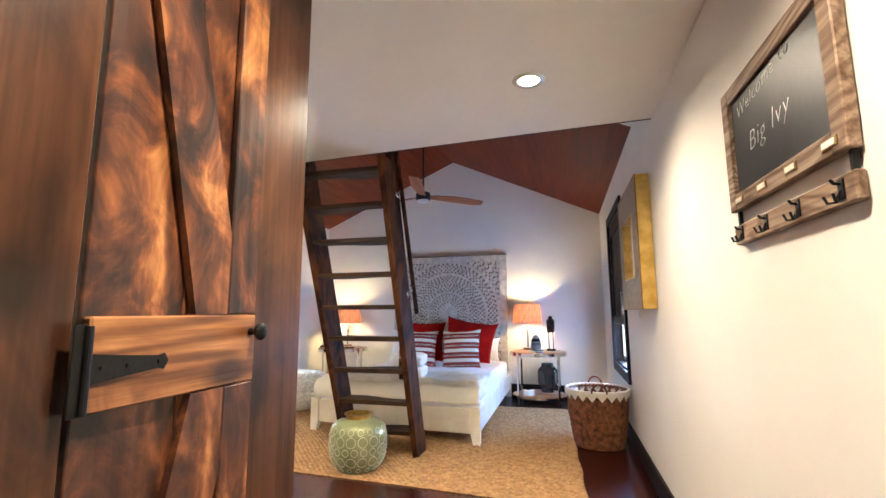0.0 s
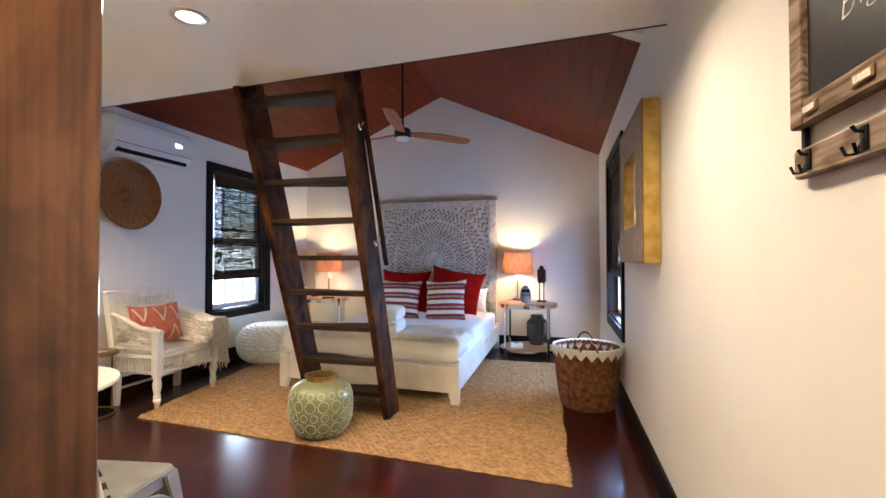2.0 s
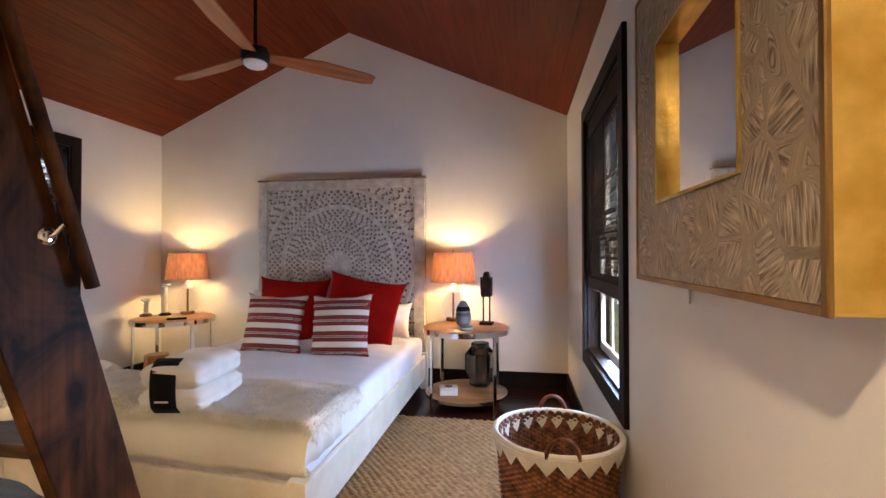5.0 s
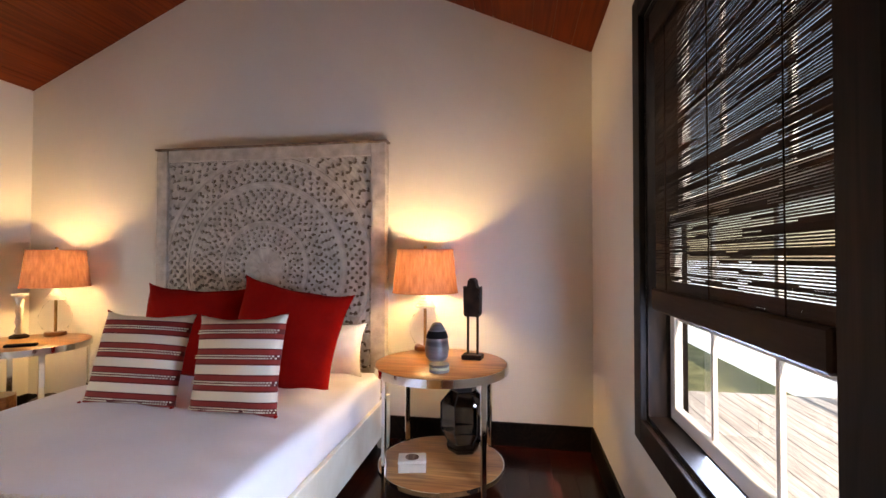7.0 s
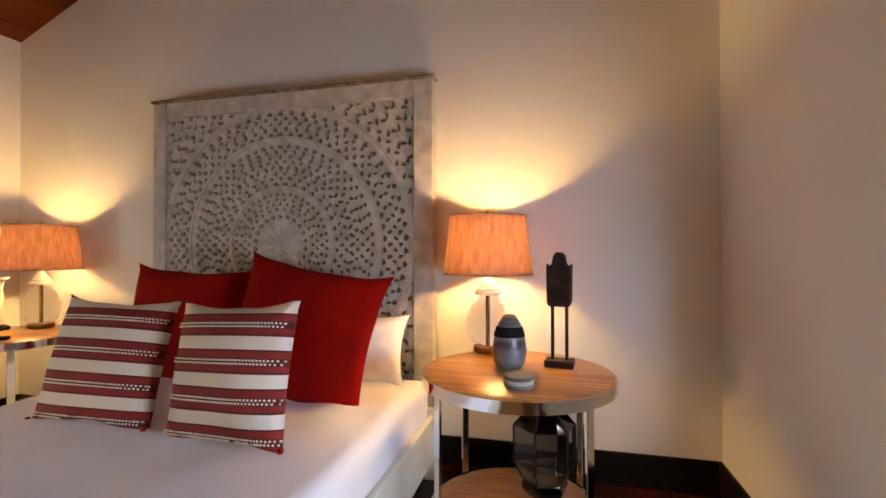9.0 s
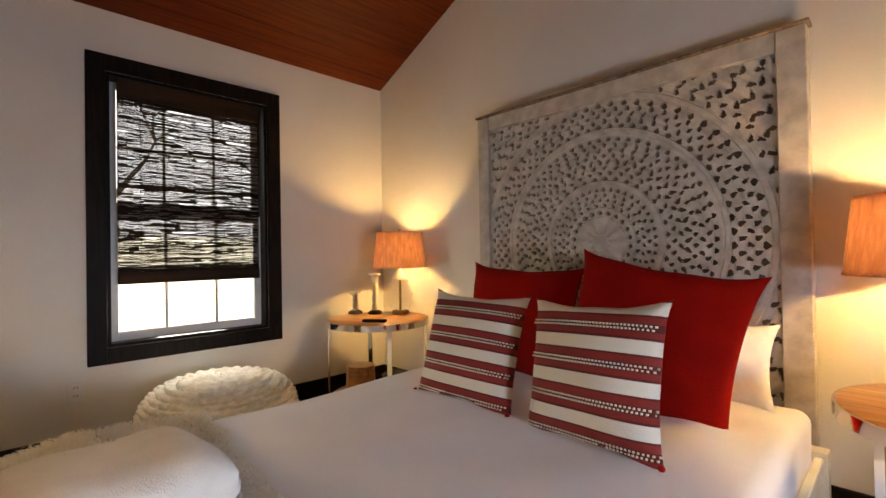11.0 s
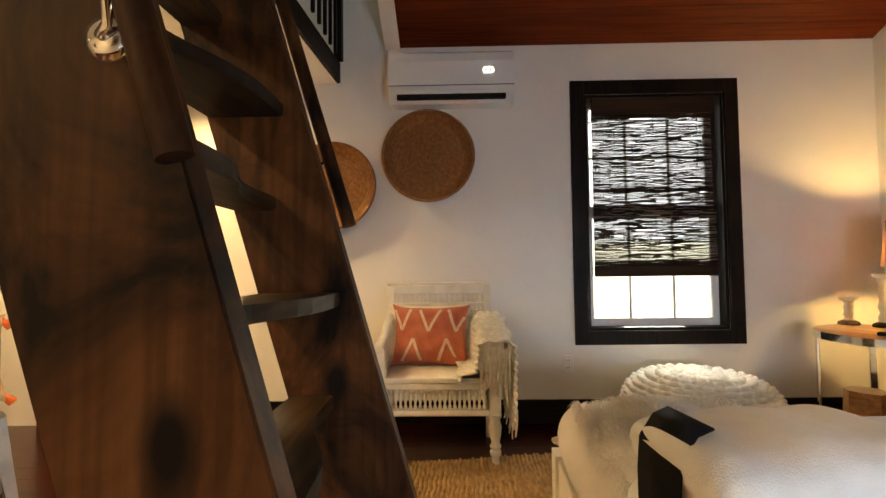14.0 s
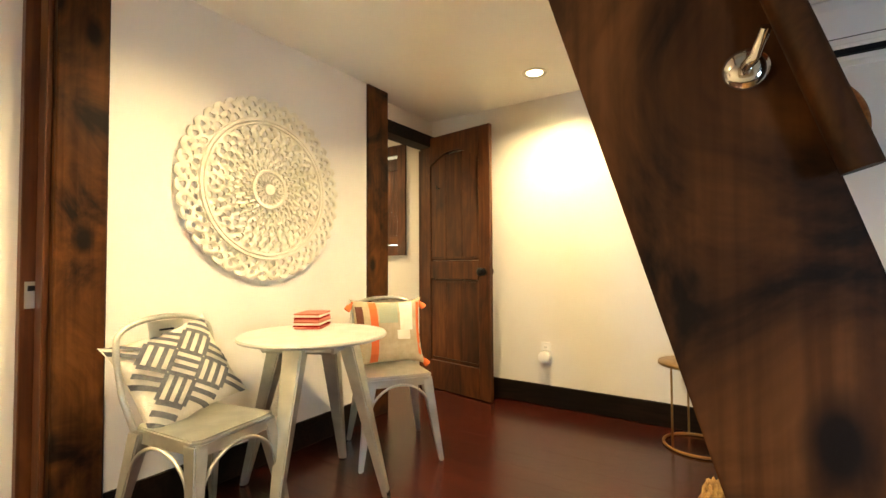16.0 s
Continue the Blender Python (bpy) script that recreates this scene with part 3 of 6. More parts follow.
# ceilings: sloped boards, their ends, the dormer lid and the loft
bm = bmesh.new()
for side, xe in ((1, 0.), (-1, XW)):
    span = math.hypot(xe - XR, RIDGE - EAVE)
    ux, uz = (xe - XR) / span, (EAVE - RIDGE) / span
    nx, nz = (-uz, ux) if side > 0 else (uz, -ux)
    k, s = int(span / .135), 0.
    wd = span / k
    for i in range(k):
        a, b = i * wd + .0016, (i + 1) * wd - .0016
        off = .0008 * math.sin(i * 12.9)
        q = [(XR + ux * t_, RIDGE + uz * t_) for t_ in (a, b)]
        v = []
        for y in (DORM_Y, 0.):
            for (x, z), n_ in ((q[0], 0), (q[1], 0), (q[1], .02), (q[0], .02)):
                v.append(bm.verts.new((x, y, z + n_ + off)))
        for f in ((0, 1, 5, 4), (2, 3, 7, 6), (1, 2, 6, 5), (3, 0, 4, 7), (3, 2, 1, 0), (4, 5, 6, 7)):
            bm.faces.new([v[k_] for k_ in f])
    v = [bm.verts.new((x, y, z + .012)) for y in (DORM_Y, 0.) for x, z in ((XR, RIDGE), (xe, EAVE), (xe, EAVE + .06), (XR, RIDGE + .06))]
    for f in ((0, 1, 5, 4), (2, 3, 7, 6), (1, 2, 6, 5), (3, 0, 4, 7), (3, 2, 1, 0), (4, 5, 6, 7)):
        bm.faces.new([v[k_] for k_ in f])
bmesh.ops.recalc_face_normals(bm, faces=bm.faces)
tagged(part("ceiling", bm, M["plank"]), kind="structure")
bm = bmesh.new()
for xe in (0., XW):
    v = [bm.verts.new((x, y, z)) for y in (DORM_Y - .10, DORM_Y - .001) for x, z in ((XR, RIDGE - .01), (xe, EAVE - .01), (xe, H), (XR, H))]
    for f in ((0, 1, 5, 4), (2, 3, 7, 6), (1, 2, 6, 5), (3, 0, 4, 7), (3, 2, 1, 0), (4, 5, 6, 7)):
        bm.faces.new([v[k_] for k_ in f])
bmesh.ops.recalc_face_normals(bm, faces=bm.faces)
tagged(part("wall_gable", bm, M["wall"]), kind="structure")
tagged(part("ceiling", boxes(((XW, YB, H - .1), (0, DORM_Y - .1, H))), M["ceil"]), kind="structure")
LY_E = -3.83
tagged(part("loft_ceiling", slab(bmesh.new(), [(XW + .001, YB + .001), (-.001, YB + .001), (-.001, LY_E), (XW + .001, LOFT_Y)], LOFT_Z, LOFT_Z + .11), M["ceil"]), kind="structure")
tagged(part("loft_edge_trim", slab(bmesh.new(), [(XW + .001, LOFT_Y + .001), (-.001, LY_E + .001), (-.001, LY_E + .024), (XW + .001, LOFT_Y + .024)], LOFT_Z + .003, LOFT_Z + .14), M["dark_h"]), kind="structure")
# baseboards
BB = .15
for lo, hi in (((XW, YS - .1, 0), (XW + .016, 0, BB)), ((XW + .016, -.016, 0), (-.016, 0, BB)), ((-.016, YB, 0), (0, 0, BB)),
               ((-3.25, YS, 0), (-1.775, YS + .016, BB)), ((-3.0, YB, 0), (-1.22, YB + .016, BB))):
    tagged(part("baseboard", boxes((lo, hi), bev=.003), M["dark_h"]), kind="structure")


def window_unit(name, x, side, o, label):
    """Casing, jamb, sashes with bars, glass. side +1: outdoors lies towards +x."""
    y0, y1, z0, z1 = o
    w = thing(name, x, 0, 0, 0, kind="structure")
    s, c = side, .09
    P = lambda a, b, lo, hi: ((min(s * a, s * b), *lo), (max(s * a, s * b), *hi))
    part("casing", boxes(P(-.022, 0, (y0 - c, z0 - c), (y0, z1 + c)), P(-.022, 0, (y1, z0 - c), (y1 + c, z1 + c)),
                         P(-.022, 0, (y0, z0 - c), (y1, z0)), P(-.022, 0, (y0, z1), (y1, z1 + c)), bev=.002), M["dark"], w, "dark-stained window casing")
    part("jamb", boxes(P(0, .137, (y0, z0 - .001), (y0 + .02, z1)), P(0, .137, (y1 - .02, z0), (y1, z1)), P(0, .137, (y0 + .02, z0), (y1 - .02, z0 + .02)),
                       P(0, .137, (y0 + .02, z1 - .02), (y1 - .02, z1))), M["dark"], w, "dark window jamb")
    a, b, zm = y0 + .02, y1 - .02, (z0 + z1) / 2
    for zz0, zz1, d in ((z0 + .02, zm, .075), (zm, z1 - .02, .106)):
        sash = part("sash", boxes(P(d, d + .03, (a, zz0), (a + .045, zz1)), P(d, d + .03, (b - .045, zz0), (b, zz1)),
                                  P(d, d + .03, (a + .045, zz0), (b - .045, zz0 + .05)), P(d, d + .03, (a + .045, zz1 - .04), (b - .045, zz1)), bev=.003), M["vinyl"], w, "white vinyl sash")
        for k in (1, 2):
            yy = a + (b - a) * k / 3
            part("muntin", boxes(P(d + .008, d + .022, (yy - .008, zz0 + .05), (yy + .008, zz1 - .04))), M["vinyl"], sash)
        zz = (zz0 + zz1) / 2
        for k in range(3):
            ya, yb = a + .045 if k == 0 else a + (b - a) * k / 3 + .008, b - .045 if k == 2 else a + (b - a) * (k + 1) / 3 - .008
            part("muntin", boxes(P(d + .008, d + .022, (ya, zz - .008), (yb, zz + .008))), M["vinyl"], sash)
        g = part("pane", boxes(P(d + .012, d + .016, (a + .04, zz0 + .04), (b - .04, zz1 - .03))), M["glass"], w)
        g.visible_shadow = False
    return w


window_unit("window_1", XW, -1, WW, "")
window_unit("window_2", 0, 1, WE, "")


def blind(name, x, side, o, zb, label, wood_=None, keep=.94, gaps=(.0,), body=.0, reed=(.0043, .0049), shut=.34, runs=(.03, .05, .08, .13)):
    """A woven shade of thin reeds with gaps, with a valance and a folded hem."""
    y0, y1, z0, z1 = o
    inset = .055 if body < 1 else .003
    y0, y1 = y0 + inset, y1 - inset
    t = thing(name, x, (y0 + y1) / 2, z1 - .03, 0, label, "window shade", "woven window shades")
    w = (y1 - y0) / 2
    rs = random.Random(4 if side > 0 else 3)
    s = side
    bm = bmesh.new()
    z = 0.
    while z > zb + .02 - (z1 - .03):
        dense = body > 1 or z > -.13 or z < zb + .10 - (z1 - .03) or abs(z + .62) < .012
        y = -w
        while y < w:
            ln = rs.uniform(.05, .30) if dense else rs.choice(runs)
            if dense or rs.random() < keep:
                hh = .0061 if dense or rs.random() < shut + (.16 if z < -.60 else 0) else rs.uniform(*reed)
                zz = z + rs.uniform(-.0004, .0004)
                xx = s * (.018 + rs.uniform(0, .002))
                e = min(y + ln, w)
                v = [bm.verts.new(q) for q in ((xx - .0006, y, zz), (xx - .0006, e, zz), (xx - .0006, e, zz + hh), (xx - .0006, y, zz + hh),
                                               (xx + .0006, y, zz), (xx + .0006, e, zz), (xx + .0006, e, zz + hh), (xx + .0006, y, zz + hh))]
                for f in ((0, 1, 2, 3), (7, 6, 5, 4), (0, 4, 5, 1), (3, 2, 6, 7)):
                    bm.faces.new([v[k] for k in f])
            y += ln + (0 if dense else rs.choice(gaps))
        z -= .0058
    wood_ = wood_ or M["bamboo"]
    part("reeds", bm, wood_, t, "dark brown woven bamboo reeds", kind="stuff")
    lo, hi = sorted((s * .001, s * .014))
    part("valance", boxes(((lo, -w, -.10), (hi, w, .005)), bev=.003), wood_, t)
    zz = zb - (z1 - .03)
    part("hem", boxes(((min(s * .002, s * .030), -w, zz), (max(s * .002, s * .030), w, zz + .075)), bev=.006), wood_, t)
    for k in (-.72, 0, .72):
        part("cord", tube(bmesh.new(), [(s * .012, w * k, -.1), (s * .012, w * k, zz)], .0018, 6), wood_, t)


blind("bamboo_shade", XW, -1, WW, .94, "dark woven bamboo roman shade pulled halfway down", keep=.99)
blind("bamboo_shade", 0, 1, WE, 1.02, "dark woven bamboo roman shade above the deck view", keep=1, reed=(.0036, .0044), shut=.16, runs=(.06, .1, .16, .3))


def ring_holes(r, th, rows):
    """True where a hole of one of the rows lies: (radius, half length, half width, count, phase, tilt)."""
    cut = np.zeros_like(r, bool)
    for rc, dr, dw, n, ph, tilt in rows:
        step = 2 * np.pi / n
        a = (th - ph * step) % step - step / 2
        u, v = (r - rc), a * rc
        c, s = math.cos(tilt), math.sin(tilt)
        u2, v2 = u * c + v * s, -u * s + v * c
        taper = 1 - .45 * u2 / dr
        cut |= (u2 / dr) ** 2 + (v2 / (dw * taper.clip(.2, 2))) ** 2 < 1.22
    return cut


# ---- bed ----


def headboard():
    t = thing("headboard", -2.16, -.03, 0, 0, "whitewashed headboard with a pierced mandala, against the white wall", "headboard")
    x0, x1, top = -3.004 + 2.16, -1.313 + 2.16, 1.96
    for n_, lo, hi in (("stile", (x0, -.075, 0), (x0 + .085, 0, top - .004)), ("stile", (x1 - .10, -.075, 0), (x1, 0, top - .004)),
                       ("rail", (x0 + .085, -.068, top - .085), (x1 - .10, 0, top)), ("rail", (x0 + .085, -.06, .30), (x1 - .10, 0, .38))):
        part(n_, boxes((lo, hi), bev=.004), M["whitewash"], t)
    part("cap", boxes(((x0 - .01, -.085, top), (x1 + .01, .0, top + .012)), bev=.002), M["greywood"], t, "thin worn wooden cap strip")
    a, b, c, d = x0 + .086, x1 - .101, .381, top - .086
    nu, nv, cx, cz = 210, 900, -.02, 1.13
    R = np.linspace(.002, 1.14, nu + 1)
    TH_ = np.linspace(0, 2 * np.pi, nv, endpoint=False)
    rc, tc = np.meshgrid((R[:-1] + R[1:]) / 2, TH_ + np.pi / nv, indexing="ij")
    X, Z = cx + rc * np.cos(tc), cz + rc * np.sin(tc)
    rows = [(.158, .012, .013, 22, 0, 0), (.196, .013, .009, 26, .5, .6), (.224, .012, .008, 34, 0, -.5), (.250, .013, .009, 30, .5, .4), (.279, .012, .009, 44, 0, 0),
            (.336, .011, .014, 36, 0, 0), (.366, .015, .009, 40, .5, .8), (.394, .016, .009, 40, 0, -.8), (.424, .018, .010, 28, .5, .5), (.424, .018, .010, 28, 0, -.5), (.456, .013, .009, 56, 0, .3),
            (.484, .015, .009, 48, .5, -.6), (.512, .015, .009, 56, 0, .5), (.540, .011, .012, 64, .5, 0), (.606, .012, .015, 62, 0, 0), (.636, .017, .010, 62, .5, .3),
            (.666, .015, .009, 70, 0, -.5), (.694, .015, .010, 70, .5, .4), (.722, .014, .015, 66, 0, 0),
            (.792, .018, .010, 62, 0, .9), (.820, .017, .009, 70, .3, -.9), (.848, .020, .010, 60, .6, .8), (.878, .019, .010, 66, .1, -.7), (.908, .021, .010, 60, .4, 1.0), (.938, .019, .010, 68, .7, -.9),
            (.968, .021, .010, 64, 0, .7), (.998, .019, .010, 72, .4, -1.), (1.028, .021, .010, 68, .1, .8), (1.058, .019, .010, 76, .5, -.8)]
    keep = ~ring_holes(rc, tc, rows) & (X > a) & (X < b) & (Z > c) & (Z < d)
    ru, tu = np.meshgrid(R, TH_, indexing="ij")
    hgt = -.052 - .0034 * np.sin(tu * 28) * np.sin(ru * 110) - .0026 * np.sin(tu * 31 + ru * 105) * np.sin(tu * 31 - ru * 105)
    for q in (.17, .312, .585, .755):
        hgt = np.where(np.abs(ru - q) < .012, -.059, hgt)
    hgt = np.where(ru < .135, -.055 - .004 * np.cos(tu * 12) * (ru > .05), hgt)
    # board added behind the carving, its brown standing in for shade in the holes
    part("backing_board", boxes(((a + .002, -.030, c), (b - .002, -.022, d))), M["backing"], t, "added brown board that darkens the pierced holes")
    me = carved(keep, hgt, lambda h_: np.stack([cx + ru * np.cos(tu), h_, cz + ru * np.sin(tu)], -1), nu, nv, True, -.034)
    link("carved_panel", me, M["whitewash"], t, "pierced mandala panel", kind="stuff")


headboard()

BX0, BX1, BY0 = -2.98, -1.275, -2.56


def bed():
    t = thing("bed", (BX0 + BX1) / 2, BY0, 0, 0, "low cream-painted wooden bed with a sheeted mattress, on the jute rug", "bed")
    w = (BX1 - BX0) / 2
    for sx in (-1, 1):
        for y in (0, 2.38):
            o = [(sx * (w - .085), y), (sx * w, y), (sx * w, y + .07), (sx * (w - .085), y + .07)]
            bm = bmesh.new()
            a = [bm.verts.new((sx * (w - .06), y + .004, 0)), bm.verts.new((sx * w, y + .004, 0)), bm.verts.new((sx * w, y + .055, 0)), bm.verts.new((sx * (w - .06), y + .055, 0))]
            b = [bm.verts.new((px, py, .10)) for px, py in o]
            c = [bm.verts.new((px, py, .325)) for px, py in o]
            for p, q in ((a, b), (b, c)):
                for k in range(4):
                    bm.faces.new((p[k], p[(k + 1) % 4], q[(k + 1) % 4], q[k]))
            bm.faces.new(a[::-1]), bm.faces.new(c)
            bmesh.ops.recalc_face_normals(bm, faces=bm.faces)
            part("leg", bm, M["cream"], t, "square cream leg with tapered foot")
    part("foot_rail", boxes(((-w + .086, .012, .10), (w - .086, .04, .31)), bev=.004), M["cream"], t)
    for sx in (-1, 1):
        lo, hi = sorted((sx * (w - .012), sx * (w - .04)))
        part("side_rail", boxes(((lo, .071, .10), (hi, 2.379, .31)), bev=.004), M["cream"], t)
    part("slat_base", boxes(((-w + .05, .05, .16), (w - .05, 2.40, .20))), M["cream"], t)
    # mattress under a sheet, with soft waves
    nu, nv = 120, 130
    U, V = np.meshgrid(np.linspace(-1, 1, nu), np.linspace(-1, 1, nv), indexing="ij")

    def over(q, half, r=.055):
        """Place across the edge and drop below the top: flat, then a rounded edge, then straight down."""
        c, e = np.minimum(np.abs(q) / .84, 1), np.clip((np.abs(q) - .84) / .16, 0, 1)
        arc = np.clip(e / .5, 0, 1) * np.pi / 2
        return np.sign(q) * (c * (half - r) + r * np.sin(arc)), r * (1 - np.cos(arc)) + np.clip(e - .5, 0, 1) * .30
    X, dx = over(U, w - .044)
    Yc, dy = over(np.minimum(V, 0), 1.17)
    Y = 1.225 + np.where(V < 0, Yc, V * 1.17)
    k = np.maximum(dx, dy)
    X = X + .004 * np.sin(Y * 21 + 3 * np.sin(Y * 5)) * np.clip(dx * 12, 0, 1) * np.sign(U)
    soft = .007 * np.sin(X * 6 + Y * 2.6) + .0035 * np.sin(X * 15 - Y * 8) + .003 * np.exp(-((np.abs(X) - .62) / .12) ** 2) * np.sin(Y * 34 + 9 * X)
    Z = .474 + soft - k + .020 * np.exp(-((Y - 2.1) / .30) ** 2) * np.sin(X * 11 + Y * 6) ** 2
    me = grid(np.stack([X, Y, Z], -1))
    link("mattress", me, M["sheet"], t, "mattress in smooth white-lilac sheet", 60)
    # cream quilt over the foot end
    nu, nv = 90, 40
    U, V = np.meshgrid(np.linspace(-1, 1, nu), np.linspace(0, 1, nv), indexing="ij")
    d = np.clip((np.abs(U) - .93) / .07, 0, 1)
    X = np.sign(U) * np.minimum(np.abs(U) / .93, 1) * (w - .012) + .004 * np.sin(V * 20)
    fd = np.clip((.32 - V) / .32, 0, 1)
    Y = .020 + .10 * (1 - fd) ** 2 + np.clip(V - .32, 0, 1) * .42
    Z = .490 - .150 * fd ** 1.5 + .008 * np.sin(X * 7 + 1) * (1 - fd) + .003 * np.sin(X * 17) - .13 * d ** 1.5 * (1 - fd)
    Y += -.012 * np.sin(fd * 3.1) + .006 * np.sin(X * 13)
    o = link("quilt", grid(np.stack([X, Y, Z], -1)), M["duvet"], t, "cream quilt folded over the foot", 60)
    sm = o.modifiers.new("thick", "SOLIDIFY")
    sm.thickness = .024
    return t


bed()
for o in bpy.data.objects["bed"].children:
    # foot sheared askew, fading towards the head, to fit the camera's view
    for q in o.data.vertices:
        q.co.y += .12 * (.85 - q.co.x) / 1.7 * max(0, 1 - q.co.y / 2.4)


def throw():
    t = thing("fur_throw", -2.10, -2.425, .50, -2.5, "cream faux-fur throw spread over the foot of the bed", "throw")
    nu, nv = 130, 70
    U, V = np.meshgrid(np.linspace(-1, 1, nu), np.linspace(0, 1, nv), indexing="ij")

    def place(U, V):
        hang = np.clip((U - .95) / .05, 0, 1)
        X = U * .81 + .012 * np.sin(V * 9 + 1)
        Y = V * .58 + .016 * np.sin(U * 5) + .006 * np.sin(U * 17)
        edge = np.minimum(np.minimum(V, 1 - V) * 12, (1 - np.abs(U)) * 34).clip(0, 1)
        Z = .004 + .026 * edge ** .5 + .007 * np.sin(X * 9 + Y * 7) * edge + .006 * np.sin(Y * 17 + 3 * X) * edge - .05 * hang
        return np.stack([X, Y, Z], -1)
    link("backing", grid(place(U, V)), M["fur"], t, smooth=60)
    # locks of fur, leaning together in swirls
    rs = np.random.RandomState(5)
    n_ = 21000
    u, v = rs.uniform(-1, 1, n_), rs.uniform(0, 1, n_)
    rim = rs.rand(n_) < .22
    v = np.where(rim & (rs.rand(n_) < .6), rs.uniform(0, .03, n_), v)
    P = place(u, v)
    a_ = 2.2 * np.sin(P[:, 0] * 6 + 2 * np.sin(P[:, 1] * 9)) + 1.6 * np.sin(P[:, 1] * 13 + P[:, 0] * 5) + rs.normal(0, .45, n_)
    a_ = np.where(v < .035, -np.pi / 2 + rs.normal(0, .5, n_), a_)
    a_ = np.where(u > .97, rs.normal(0, .5, n_), a_)
    D = np.stack([np.cos(a_), np.sin(a_)], -1)
    S = np.stack([-np.sin(a_), np.cos(a_)], -1)
    ln, wd = rs.uniform(.016, .038, n_)[:, None], rs.uniform(.0012, .0026, n_)[:, None]
    up = rs.uniform(.003, .014, n_)
    drop = np.where((v < .035) | (u > .97), -.020, 0)
    base, mid, tip = P.copy(), P.copy(), P.copy()
    mid[:, :2] += D * ln * .5
    tip[:, :2] += D * ln
    mid[:, 2] += up
    tip[:, 2] += up * .5 + drop
    off = np.concatenate([S * wd, np.zeros((n_, 1))], 1)
    VV = np.stack([base - off, base + off, mid + off, mid - off, tip], 1).reshape(-1, 3)
    k = np.arange(n_)[:, None] * 5
    F = (k + np.array([0, 1, 2, 3])).tolist() + (k + np.array([3, 2, 4])).tolist()
    me = bpy.data.meshes.new("fur")
    me.from_pydata(VV.tolist(), [], F)
    link("fur", me, M["fur"], t, "soft cream locks of fur", 80, kind="stuff")


throw()


def towels():
    t = thing("towel_stack", -2.01, -2.25, .512, 9, "two plump folded white bath towels with a wide black band", "towel")

    def fold(z0, h_, w, l, seed):
        nu, nv = 72, 60
        A, V = np.meshgrid(np.linspace(0, 2 * np.pi, nu, endpoint=False), np.linspace(-1, 1, nv), indexing="ij")
        sq = lambda c: np.sign(c) * np.abs(c) ** .62
        e = (1 - np.abs(V) ** 5).clip(.0) ** .5
        X = sq(np.cos(A)) * w / 2 * (.86 + .14 * e)
        Z = z0 + h_ / 2 + sq(np.sin(A)) * h_ / 2 * (.35 + .65 * e) + .005 * np.sin(7 * V + seed) * np.sin(A)
        # layers of the fold show as grooves along both long sides
        X = X * (1 - .055 * np.exp(-((np.sin(A) + .05) / .13) ** 2) - .02 * np.sin(V * 11 + seed) * np.cos(A) ** 2)
        Y = V * l / 2 + .012 * np.cos(A + seed)
        me = grid(np.stack([X, Y, Z], -1), wrap_u=True)
        bm = bmesh.new()
        bm.from_mesh(me)
        bmesh.ops.holes_fill(bm, edges=[q for q in bm.edges if q.is_boundary])
        bmesh.ops.recalc_face_normals(bm, faces=bm.faces)
        bm.to_mesh(me)
        bm.free()
        return me
    link("lower_towel", fold(0, .125, .30, .42, 1), M["towel"], t, smooth=50)
    link("upper_towel", fold(.105, .135, .29, .43, 2), M["towel"], t, smooth=50)
    P = [(-.190, .012), (-.220, .045), (-.228, .10), (-.228, .15), (-.223, .205), (-.195, .243), (-.165, .253)]
    me = grid(np.array([[(x, y, z) for y, z in P] for x in (-.075, -.02, .04)]))
    o = link("band", me, M["black"], t, "wide black fabric band", 60)
    o.modifiers.new("thick", "SOLIDIFY").thickness = .004
    part("stitching", boxes(((-.050, -.2330, .070), (.012, -.2312, .078))), M["chalk"], t, "small white stitched bar")


towels()


def cushion(name, x, y, z, rx, ry, rz, w, h_, th, material, label, cat="cushion", group="", seed=0, puff=.5):
    t = new(name)
    t.matrix_world = pose(x, y, z, 0, 0, rz) @ pose(0, 0, 0, rx, ry, 0)
    tagged(t, label, cat, group)
    me = pillow_mesh(w, h_, th, puff, seed=seed)
    me.transform(Matrix.Translation((0, 0, h_ / 2)))
    c = link("cover", me, material, t, smooth=60)
    return t


cushion("white_pillow", -1.69, -.27, .46, -14, 0, 0, .56, .33, .16, M["towel"], "plump white sleeping pillow leaning on the headboard", "pillow", seed=3)
cushion("white_pillow", -2.70, -.30, .46, -16, 0, 0, .60, .44, .16, M["towel"], "plump white pillow at the far side of the bed", "pillow", seed=4)
cushion("red_cushion", -2.49, -.47, .455, -13, 2, 4, .66, .57, .19, M["red"], "large plain red velvet cushion behind the striped ones", seed=5)
cushion("red_cushion", -1.835, -.585, .455, -13, 9, -4, .70, .60, .20, M["red"], "tall red velvet cushion with a pointed corner", seed=6)


